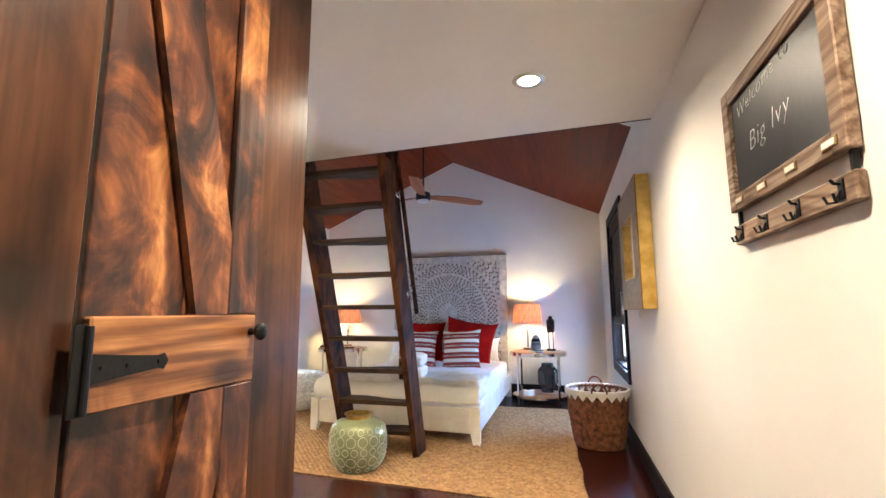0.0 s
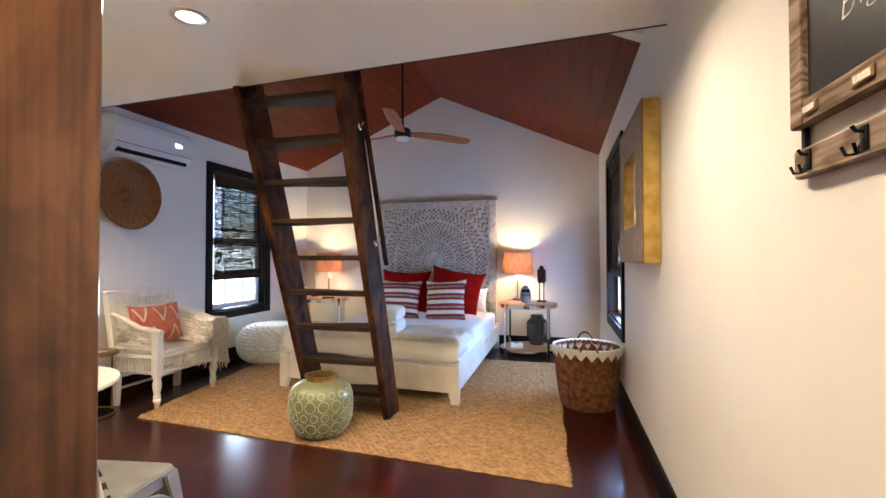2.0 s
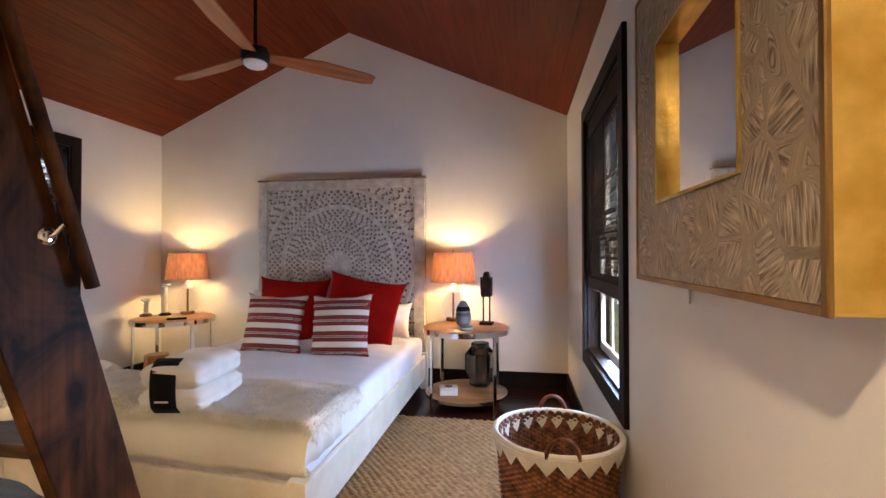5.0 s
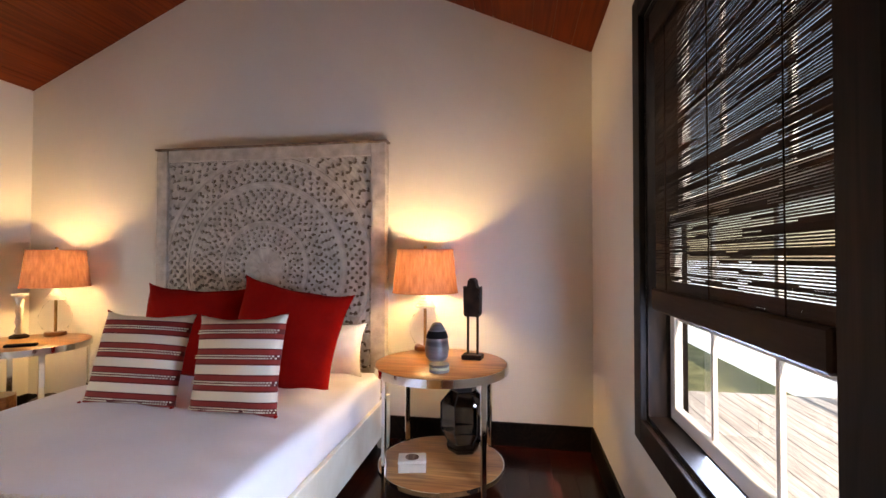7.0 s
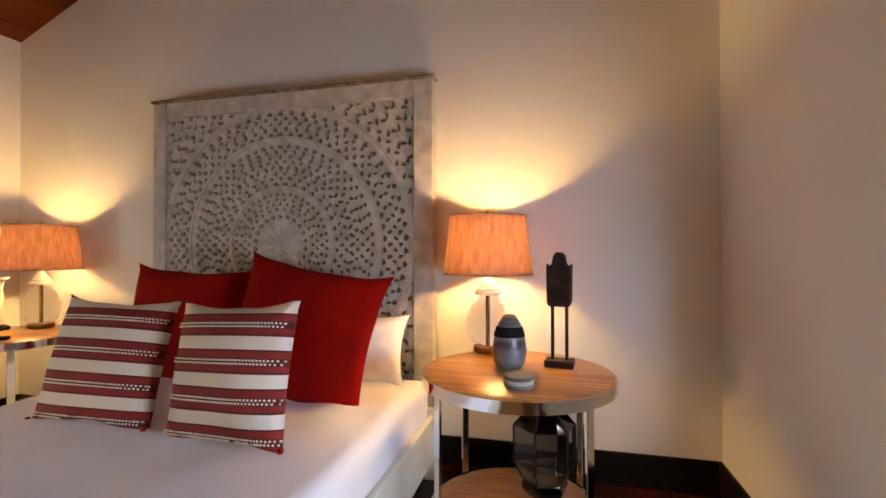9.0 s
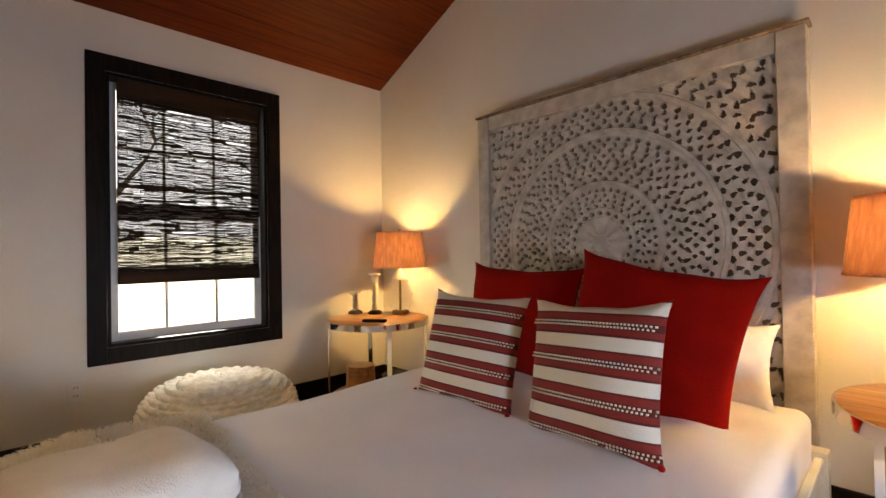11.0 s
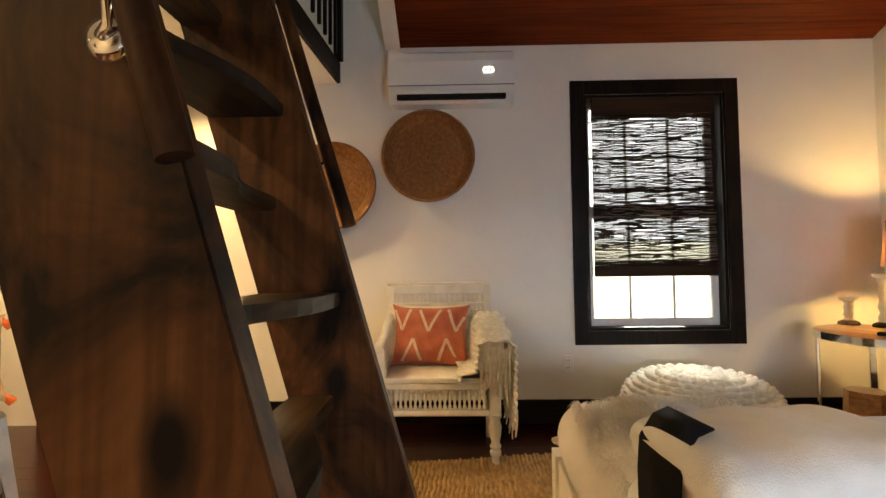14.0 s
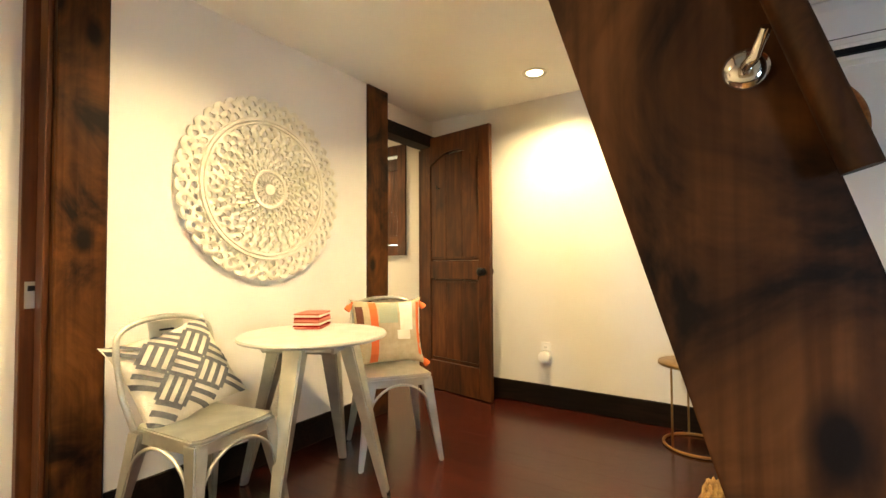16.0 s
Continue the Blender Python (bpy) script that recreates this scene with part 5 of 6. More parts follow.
for pts in ([(-.95, .85), (-.75, .15), (-.5, .9)], [(-.25, .9), (0, .1), (.3, .9)], [(.5, .9), (.75, .1), (.95, .6)], [(-.7, -.9), (-.42, -.15), (-.2, -.9)], [(.25, -.9), (.5, -.15), (.75, -.9)]):
    bm = bmesh.new()
    ribbon(bm, pts, .040, (.45, .345, .15))
    part("zigzag", bm, M["pink"], t, "woven pale zigzag")
cushion("small_cushion", -3.93, -2.96, .475, -12, 0, 88, .48, .325, .08, M["ivory"], "ivory cushion with red edging, tucked behind the coral one", seed=12)


def blanket():
    t = thing("knit_blanket", -3.80, -2.60, 0, 0, "chunky cream knitted blanket with fringe, hung over the chair arm", "blanket")
    nu, nv = 70, 90
    U, V = np.meshgrid(np.linspace(0, 1, nu), np.linspace(0, 1, nv), indexing="ij")
    s_ = (V - .42) * 1.0
    yy = np.where(s_ < -.06, -.085 - .03 * np.clip(-s_ - .1, 0, 1), np.where(s_ > .06, .085, s_ / .06 * .085))
    arm = .70 - .09 * np.clip(U * 1.3, 0, 1)
    zz = arm + .035 - np.clip(np.abs(s_) - .03, 0, 1) * np.where(s_ < 0, .55, .78)
    zz = np.where(s_ < 0, np.maximum(zz, .47 - .02 * U), zz)
    yy = np.where((s_ < 0) & (zz < .49), yy - .08, yy)
    knit = .018 * np.abs(np.sin(V * 60)) * np.abs(np.sin(U * 42 + 1.5 * np.sin(V * 60)))
    sgn = np.where(s_ > 0, 1, -1)
    X = -.20 + .52 * U + .012 * np.sin(V * 14) + .01 * np.sin(V * 5 + 2)
    o = link("knit", grid(np.stack([X, yy + sgn * knit + .012 * np.sin(U * 12 + V * 4), zz + .5 * knit], -1)), M["wool"], t, "bobbly cream knit", 80)
    sm = o.modifiers.new("thick", "SOLIDIFY")
    sm.thickness = .010
    rs = random.Random(2)
    bm = bmesh.new()
    for k in range(44):
        x = -.20 + .49 * k / 43
        y, z = .09 + rs.uniform(-.01, .015), .30 + rs.uniform(-.02, .03)
        tube(bm, [(x, y, z), (x + rs.uniform(-.01, .01), y + .006, z - .06), (x + rs.uniform(-.015, .015), y + rs.uniform(-.01, .01), z - rs.uniform(.09, .15))], [.004, .0045, .003], 5)
    for k in range(16):
        y, z = -.08 + .16 * k / 15, .64 + rs.uniform(-.05, .03)
        x = .285 + rs.uniform(0, .012)
        tube(bm, [(x, y, z), (x + .01, y + rs.uniform(-.01, .01), z - .12), (x + rs.uniform(0, .01), y + rs.uniform(-.015, .015), z - rs.uniform(.18, .30))], [.006, .007, .004], 5)
    part("fringe", bm, M["wool"], t, "loose cream fringe", kind="stuff")


blanket()


def pouf():
    t = thing("pouf", -3.72, -1.475, 0, 0, "low round chunky-knit cream pouf beside the bed", "pouf")
    nu, nv = 220, 90
    A, V = np.meshgrid(np.linspace(0, 2 * np.pi, nu, endpoint=False), np.linspace(-1, 1, nv), indexing="ij")
    ph = V * np.pi / 2
    c, s_ = np.abs(np.cos(ph)) ** .55, np.sign(np.sin(ph)) * np.abs(np.sin(ph)) ** .9
    R = .385 * c
    row = V * 9
    st = .028 * np.abs(np.sin(row * np.pi)) * (.45 + .55 * np.abs(np.sin(A * 12 + np.floor(row) * 1.57))) * np.clip(c * 1.6, 0, 1)
    X, Y, Z = (R + st) * np.cos(A), (R + st) * np.sin(A), .215 + .20 * s_ + st * s_
    link("cover", grid(np.stack([X, Y, np.maximum(Z, .002)], -1), wrap_u=True), M["wool"], t, "thick knitted cover", 80)


pouf()
t = thing("side_table", -3.955, -3.44, 0, 0, "small round brass side table with an open ring base", "table")
part("top", lathe([(0, .452), (.192, .452), (.198, .456), (.198, .468), (.192, .472), (0, .472)], 48), M["brass"], t, "round hammered brass top", 50)
part("ring", tube(bmesh.new(), [(.175 * math.cos(a), .175 * math.sin(a), .009) for a in np.linspace(0, 2 * np.pi, 41)], .008, 8, False), M["brass"], t, "thin ring foot", 60)
for k in range(3):
    a = radians(200 + 120 * k)
    part("leg", tube(bmesh.new(), [(.175 * math.cos(a), .175 * math.sin(a), .01), (.175 * math.cos(a), .175 * math.sin(a), .452)], .006, 8), M["brass"], t)
t = thing("doily", -3.955, -3.44, .472, 0, "cream square doily on the brass table", "doily")
part("cloth", boxes(((-.09, -.09, 0), (.09, .09, .003)), bev=.001), M["ivory"], t)
t = thing("clay_pot", -3.96, -3.43, .475, 0, "small open terracotta pot", "pot")
part("bowl", lathe([(0, 0), (.036, 0), (.043, .02), (.044, .062), (.038, .064), (.036, .02), (0, .012)], 28), M["clay"], t, smooth=50)

# ---- on the rug: jar and laundry basket ----


def jar():
    t = thing("floor_vase", -2.05, -3.33, .013, 0, "squat green enamelled metal floor vase with raised circles", "vase")
    prof = [(0, .0), (.13, .0), (.16, .012), (.195, .05), (.222, .11), (.230, .19), (.226, .27), (.205, .325), (.165, .355), (.115, .368), (.104, .372)]
    part("body", lathe(prof + [(.098, .370), (.15, .34), (.21, .2), (.12, .01), (0, .008)], 64, close=False), M["green"], t, "rounded green body", 60)
    part("neck", lathe([(.104, .366), (.100, .380), (.100, .398), (.116, .402), (.116, .408), (.096, .408), (.095, .372)], 48, close=False), M["gold"], t, "worn brass collar", 50)
    pr = np.array(prof)
    for row, (z, n_, rr) in enumerate(((.040, 17, .018), (.100, 16, .036), (.170, 20, .025), (.240, 16, .036), (.305, 18, .022))):
        R = float(np.interp(z, pr[1:, 1], pr[1:, 0]))
        dz = (float(np.interp(z + .01, pr[1:, 1], pr[1:, 0])) - float(np.interp(z - .01, pr[1:, 1], pr[1:, 0]))) / .02
        for k in range(n_):
            a = 2 * math.pi * (k + .5 * (row % 2)) / n_
            pts = []
            for q in np.linspace(0, 2 * np.pi, 17):
                u, v = rr * math.cos(q), rr * math.sin(q)
                zz = z + v / math.hypot(1, dz)
                r2 = float(np.interp(zz, pr[1:, 1], pr[1:, 0]))
                aa = a + u / max(r2, .05)
                pts.append((r2 * math.cos(aa), r2 * math.sin(aa), zz))
            bm = tube(bmesh.new(), pts, .0032, 5, False)
            part("circle", bm, M["pale"], t)


jar()
for o in bpy.data.objects["floor_vase"].children:
    if len(o.data.vertices) and o.data.users == 1:
        o.data.transform(Matrix.Diagonal((.92, .92, .97, 1)))


def laundry():
    t = thing("laundry_basket", -.282, -2.24, .0, 0, "tall woven brown basket with a white zigzag rim and two handles", "basket")
    nu, nv = 480, 184
    A, V = np.meshgrid(np.linspace(0, 2 * np.pi, nu, endpoint=False), np.linspace(0, 1, nv), indexing="ij")
    R = .205 + .048 * V + .012 * np.sin(V * 3.1)
    cu, cv = A / (2 * np.pi) * 80, V * 44
    puff_ = (np.abs(np.sin(cu * np.pi)) * np.abs(np.sin(cv * np.pi))) ** .55
    st = np.where((np.floor(cu) + np.floor(cv)) % 2 == 0, .0062, -.0035) * puff_ * np.clip(V * 20, 0, 1)
    P = np.stack([(R + st) * np.cos(A), (R + st) * np.sin(A), .008 + V * .465], -1)
    o = link("body", grid(P, wrap_u=True), M["weave"], t, "woven brown wall", 70)
    sm = o.modifiers.new("thick", "SOLIDIFY")
    sm.thickness = .011
    part("bottom", lathe([(0, .006), (.205, .006), (.205, .02), (0, .02)], 40), M["weave"], t, "woven floor")
    pts = [(.263 * math.cos(q), .263 * math.sin(q), .475) for q in np.linspace(0, 2 * np.pi, 61)]
    part("rim", tube(bmesh.new(), pts, .013, 8, False), M["ivory"], t, "white bound rim", 60)
    for sgn, r0 in ((1, .010), (-1, -.018)):
        bm = bmesh.new()
        n_ = 21
        for k in range(n_):
            q = [2 * math.pi * (k + e) / n_ for e in (-.5, 0, .5)]
            R1, R2 = .262 + r0, .250 + r0
            v = [bm.verts.new((R1 * math.cos(q[0]), R1 * math.sin(q[0]), .470)), bm.verts.new((R1 * math.cos(q[1]), R1 * math.sin(q[1]), .470)), bm.verts.new((R1 * math.cos(q[2]), R1 * math.sin(q[2]), .470)),
                 bm.verts.new((R2 * math.cos(q[1]), R2 * math.sin(q[1]), .400)), bm.verts.new((R1 * math.cos(q[0]), R1 * math.sin(q[0]), .450)), bm.verts.new((R1 * math.cos(q[2]), R1 * math.sin(q[2]), .450))]
            bm.faces.new((v[0], v[1], v[3], v[4])), bm.faces.new((v[1], v[2], v[5], v[3]))
        bmesh.ops.remove_doubles(bm, verts=bm.verts, dist=1e-5)
        bmesh.ops.solidify(bm, geom=bm.faces[:], thickness=.004)
        part("zigzag_trim", bm, M["ivory"], t, "white zigzag trim")
    for sy in (-1, 1):
        pts = [(.06 * math.cos(q), sy * .262 , .470 + .075 * math.sin(q)) for q in np.linspace(0, np.pi, 15)]
        part("handle", tube(bmesh.new(), pts, .009, 8), M["weave"], t, "looped rope handle", 60)


laundry()

# ---- east wall: mirror, chalkboard ----


def big_mirror():
    y0, y1, z0, z1 = -3.64, -2.79, 1.165, 1.985
    t = thing("wall_mirror", 0, (y0 + y1) / 2, (z0 + z1) / 2, 0, "deep square mirror frame of scraped gilt wood on the white wall", "mirror")
    a, b, c, d = (y0 - y1) / 2, (y1 - y0) / 2, (z0 - z1) / 2, (z1 - z0) / 2
    ia, ib, ic, id_ = a + .205, b - .195, c + .20, d - .20
    F, D = -.085, -.004
    part("frame_board", boxes(((F, a, c), (F + .012, ia, d)), ((F, ib, c), (F + .012, b, d)), ((F, ia, c), (F + .012, ib, ic)), ((F, ia, id_), (F + .012, ib, d)), bev=.001), M["scraped"], t, "broad scraped face")
    for lo, hi in (((F + .001, a - .004, c), (D, a, d)), ((F + .001, b, c), (D, b + .004, d)), ((F + .001, a - .004, d), (D, b + .004, d + .004)), ((F + .001, a - .004, c - .004), (D, b + .004, c))):
        part("gold_edge", boxes((lo, hi)), M["gold"], t, "gold leaf side")
    for lo, hi in (((F - .004, ia, ic), (-.014, ia + .008, id_)), ((F - .004, ib - .008, ic), (-.014, ib, id_)), ((F - .004, ia + .008, ic), (-.014, ib - .008, ic + .008)), ((F - .004, ia + .008, id_ - .008), (-.014, ib - .008, id_))):
        part("inner_edge", boxes((lo, hi), bev=.001), M["gold"], t, "gold inner lip")
    for lo, hi in (((F - .004, a - .006, c - .006), (F + .004, a + .008, d + .006)), ((F - .004, b - .008, c - .006), (F + .004, b + .006, d + .006)), ((F - .004, a + .008, c - .006), (F + .004, b - .008, c + .008)), ((F - .004, a + .008, d - .008), (F + .004, b - .008, d + .006))):
        part("bead", boxes((lo, hi), bev=.002), M["brass"], t, "copper-gold bead")
    part("glass", boxes(((-.060, ia + .008, ic + .008), (-.056, ib - .008, id_ - .008))), M["mirror"], t, "mirror glass")


big_mirror()


def text(body, size, material, parent, m, name="writing"):
    cu = bpy.data.curves.new(name, "FONT")
    cu.body, cu.size, cu.extrude, cu.shear, cu.offset, cu.space_character = body, size, .0006, .25, -.0026, 1.12
    ob = new(name, cu)
    dg = bpy.context.evaluated_depsgraph_get()
    me = bpy.data.meshes.new_from_object(ob.evaluated_get(dg))
    bpy.data.objects.remove(ob)
    me.materials.clear()
    me.transform(m)
    return link(name, me, material, parent)


def chalkboard():
    y0, y1, z0, z1 = -5.598, -5.00, 1.448, 1.825
    t = thing("chalkboard", 0, y1, z0, 0, "framed chalkboard with chalk writing and a rail of coat hooks", "chalkboard")
    w, h_ = y1 - y0, z1 - z0
    fr = .048
    for lo, hi in (((-.028, -w, 0), (-.002, -w + fr, h_)), ((-.028, -fr, 0), (-.002, 0, h_)), ((-.027, -w + fr, 0), (-.002, -fr, fr)), ((-.027, -w + fr, h_ - fr), (-.002, -fr, h_))):
        part("frame", boxes((lo, hi), bev=.003), M["greywood"], t, "weathered wood frame")
    part("slate", boxes(((-.016, -w + fr, fr), (-.006, -fr, h_ - fr))), M["slate"], t, "black slate")
    rot = Matrix(((0, 0, -1, 0), (-1, 0, 0, 0), (0, 1, 0, 0), (0, 0, 0, 1)))
    text("Welcome to", .058, M["chalk"], t, Matrix.Translation((-.0165, -.085, .265)) @ rot @ Matrix.Rotation(radians(6), 4, "Z"))
    text("Big Ivy", .080, M["chalk"], t, Matrix.Translation((-.0165, -.15, .145)) @ rot @ Matrix.Rotation(radians(4), 4, "Z"))
    for k in range(4):
        y = -.08 - k * .155
        pl = part("label_holder", boxes(((-.031, y - .028, .014), (-.028, y + .028, .034)), bev=.001), M["brass"], t, "tiny brass card holder")
        part("card", boxes(((-.0325, y - .021, .018), (-.0312, y + .021, .030))), M["ivory"], pl)
    for y in (-.02, -w + .02):
        part("strap", boxes(((-.014, y - .006, -.045), (-.004, y + .006, .0))), M["iron"], t)
    part("hook_rail", boxes(((-.022, -w, -.100), (-.002, 0, -.042)), bev=.004), M["greywood"], t, "weathered hook rail")
    for k in range(4):
        y = -.06 - k * .165
        hk = part("hook", tube(bmesh.new(), [(-.024, y, -.060), (-.036, y, -.058), (-.041, y, -.050)], .0035, 8), M["iron"], t, "black double hook", 60)
        for sy in (-1, 1):
            part("prong", tube(bmesh.new(), [(-.025, y, -.072), (-.032, y + sy * .006, -.094), (-.042, y + sy * .013, -.094), (-.047, y + sy * .016, -.080)], .003, 8), M["iron"], hk, "", 60)
        part("plate", boxes(((-.0255, y - .010, -.09), (-.0222, y + .010, -.050)), bev=.001), M["iron"], hk)


chalkboard()
t = thing("thermometer_tag", 0, -2.95, 1.125, 0, "small pale card on the wall below the mirror", "card")
part("card", boxes(((-.006, -.02, -.02), (-.001, .02, .02))), M["plastic"], t)

# ---- downlights, outlets ----
for x, y in DOWNLIGHTS:
    t = thing("downlight", x, y, LOFT_Z, 0, "round recessed ceiling downlight, switched on", "downlight", "recessed downlights")
    part("trim_ring", lathe([(.050, -.001), (.053, -.006), (.074, -.007), (.080, -.001)], 36, close=False), M["steel"], t, "metal trim ring", 50)
    o = part("lens", lathe([(0, -.0035), (.049, -.0035), (.051, -.001)], 36, close=False), M["bulbm"], t, "glowing lens")
    o.visible_shadow = False


def outlet(x, y, z, face, charger=False, label="white double power outlet on the wall above the baseboard"):
    t = thing("power_outlet", x, y, z, face, label, "outlet")
    part("plate", boxes(((-.0, -.036, -.058), (.006, .036, .058)), bev=.002), M["plastic"], t)
    for s_ in (-1, 1):
        sk = part("socket", boxes(((.006, -.017, s_ * .022 - .015), (.008, .017, s_ * .022 + .015)), bev=.001), M["plastic"], t)
        part("slot", boxes(((.008, -.008, s_ * .022 - .004), (.0086, -.005, s_ * .022 + .006)), ((.008, .005, s_ * .022 - .004), (.0086, .008, s_ * .022 + .006))), M["black"], sk)
    if charger:
        part("plug_device", lathe([(0, 0), (.045, 0), (.048, .01), (.042, .045), (.03, .05), (0, .05)], 24, m=Matrix.Translation((.009, 0, -.045)) @ Matrix.Rotation(radians(90), 4, "Y")), M["plastic"], t, "round plug-in device", 50)


outlet(XW, -2.06, .376, 0)
outlet(XW, -4.42, .40, 0, True, "white outlet with a round plug-in device on the wall")


# ---- the eating corner ----


def bistro_table():
    t = thing("bistro_table", -2.44, -4.87, 0, 24, "round grey painted steel bistro table with four splayed legs", "table")
    part("top", lathe([(0, .700), (.318, .700), (.330, .704), (.334, .712), (.330, .720), (0, .722)], 56), M["tabsteel"], t, "round pale grey top", 50)
    part("collar", boxes(((-.17, -.17, .655), (.17, .17, .699)), bev=.01), M["steel"], t)
    for k in range(4):
        bm = bmesh.new()
        a = [bm.verts.new((x, y, .70)) for x, y in ((.13, -.045), (.20, -.045), (.20, .045), (.13, .045))]
        b = [bm.verts.new((x, y, .0)) for x, y in ((.335, -.018), (.365, -.018), (.365, .018), (.335, .018))]
        for q in range(4):
            bm.faces.new((a[q], b[q], b[(q + 1) % 4], a[(q + 1) % 4]))
        bm.faces.new(a), bm.faces.new(b[::-1])
        bmesh.ops.recalc_face_normals(bm, faces=bm.faces)
        bmesh.ops.bevel(bm, geom=bm.edges[:], offset=.006, segments=2, affect="EDGES")
        lg = part("leg", bm, M["steel"], t, "tapered folded steel leg")
        lg.matrix_local = pose(0, 0, 0, 0, 0, 90 * k)
        ft = part("foot", lathe([(0, 0), (.016, 0), (.018, .02), (.013, .03)], 12, m=Matrix.Translation((.35, 0, 0))), M["iron"], lg)


bistro_table()


def metal_chair(x, y, rz, label):
    t = thing("metal_chair", x, y, 0, rz, label, "chair", "metal chairs at the bistro table")
    s = .178
    bm = slab(bmesh.new(), [(s * 1.02, -s + .03), (s * 1.02, s - .03), (s - .02, s), (-s + .02, s * .9), (-s, s * .86 - .02), (-s, -s * .86 + .02), (-s + .02, -s * .9), (s - .02, -s)], .432, .452, None, .006)
    part("seat", bm, M["steel"], t, "pressed steel seat", 40)
    part("seat_skirt", boxes(((s - .008, -s + .02, .395), (s + .004, s - .02, .434)), ((-s, -s + .03, .395), (-s + .01, s - .03, .434)),
                             ((-s + .011, s * .9 - .01, .395), (s - .009, s * .9, .434)), ((-s + .011, -s * .9, .395), (s - .009, -s * .9 + .01, .434))), M["steel"], t)
    for sx, sy in ((1, 1), (1, -1), (-1, 1), (-1, -1)):
        bm = bmesh.new()
        tx, ty, bx, by = sx * (s - .03), sy * (s - .03), sx * (s + .045), sy * (s + .035)
        a = [bm.verts.new((tx + i, ty + j, .436)) for i, j in ((-.032, -.028), (.032, -.028), (.032, .028), (-.032, .028))]
        b = [bm.verts.new((bx + i, by + j, 0)) for i, j in ((-.012, -.012), (.012, -.012), (.012, .012), (-.012, .012))]
        for q in range(4):
            bm.faces.new((a[q], b[q], b[(q + 1) % 4], a[(q + 1) % 4]))
        bm.faces.new(a), bm.faces.new(b[::-1])
        bmesh.ops.recalc_face_normals(bm, faces=bm.faces)
        bmesh.ops.bevel(bm, geom=bm.edges[:], offset=.005, segments=2, affect="EDGES")
        part("leg", bm, M["steel"], t, "tapered sheet steel leg")
    for a0, a1 in (((s, -1), (s, 1)), ((-s, -1), (-s, 1))):
        pts = [(a0[0] + .012 * (1 if a0[0] > 0 else -1), .165 * math.cos(q), .24 + .165 * math.sin(q)) for q in np.linspace(np.pi * .96, np.pi * .04, 15)]
        part("arch_brace", tube(bmesh.new(), pts, .007, 8), M["steel"], t, "arched brace", 60)
    for sy in (-1, 1):
        pts = [(.165 * math.cos(q), sy * (s + .006), .24 + .165 * math.sin(q)) for q in np.linspace(np.pi * .96, np.pi * .04, 15)]
        part("arch_brace", tube(bmesh.new(), pts, .007, 8), M["steel"], t, "arched brace", 60)
    pts = [(-s + .02, -s + .01, .44), (-s - .01, -s - .015, .56), (-s - .04, -s - .02, .70)] + \
          [(-s - .05 - .02 * math.sin(q), -(s + .015) * math.cos(q), .745 + .085 * math.sin(q) ** .8) for q in np.linspace(.1, np.pi - .1, 15)] + \
          [(-s - .04, s + .02, .70), (-s - .01, s + .015, .56), (-s + .02, s - .01, .44)]
    part("back_hoop", tube(bmesh.new(), pts, .0115, 10), M["steel"], t, "bent tube back hoop", 60)
    bm = bmesh.new()
    v = [bm.verts.new(q) for q in ((-s + .006, -.055, .44), (-s + .006, .055, .44), (-s - .062, .075, .815), (-s - .062, -.075, .815))]
    bm.faces.new(v)
    bmesh.ops.solidify(bm, geom=bm.faces[:], thickness=.003)
    sp = part("splat", bm, M["steel"], t, "flat steel back splat")
    part("slot", boxes(((-s - .064, -.03, .775), (-s - .052, .03, .783)), bev=.002), M["black"], sp)


metal_chair(-1.97, -4.93, 99, "galvanised metal chair with a charcoal patterned cushion, at the round table")
metal_chair(-2.99, -4.86, 53, "galvanised metal chair holding an orange-banded cushion, by the inner door")

t = cushion("charcoal_cushion", -2.00, -4.995, .452, -33, -13, 184, .40, .39, .13, M["ivory"], "cream cushion with charcoal maze pattern, standing on the metal chair", seed=21)
SZ = (.40, .39, .13)
for row in range(-2, 3):
    for col in range(-2, 2):
        u, v, s_ = col * .8 + .4 * (row % 2), row * .4, 1 if row % 2 else -1
        for k in range(4):
            q = -.195 + k * .13
            pts = [(u - .19 + q, v - s_ * (.19 + q)), (u + .19 + q, v + s_ * (.19 - q))]
            if all(abs(c) < 1.12 for pt in pts for c in pt):
                bm = bmesh.new()
                ribbon(bm, pts, .046, SZ, 6)
                part("maze_bar", bm, M["grey"], t, "charcoal woven bar")

t = cushion("banded_cushion", -3.045, -4.93, .452, -14, 0, 143, .42, .38, .13, M["sand"], "sand cushion with orange stripe and sage patches", seed=22)
SZ = (.42, .38, .13)
for n_, m_, lst, wd in (("orange_band", "orange", [[(-.45, -.97), (-.45, .97)]], .11), ("orange_band", "orange", [[(.9, -.9), (.9, .9)]], .05), ("sage_patch", "sage", [[(-.02, .25), (-.02, .95)]], .28),
                        ("cream_patch", "ivory", [[(.52, .0), (.52, .95)], [(.42, -.3), (.42, 0)]], .20), ("brown_patch", "brown", [[(-.85, .1), (-.85, .8)]], .10)):
    for pts in lst:
        bm = bmesh.new()
        ribbon(bm, pts, wd, SZ)
        part(n_, bm, M[m_], t)
for sx in (-1, 1):
    for z in (.02, .36):
        part("tassel", lathe([(0, .015), (.012, .01), (.009, 0), (.018, -.02), (.020, -.045), (0, -.047)], 10, m=Matrix.Translation((sx * .205, 0, z)) @ pose(0, 0, 0, 0, sx * -40, 0)), M["orange"], t, "orange tassel")

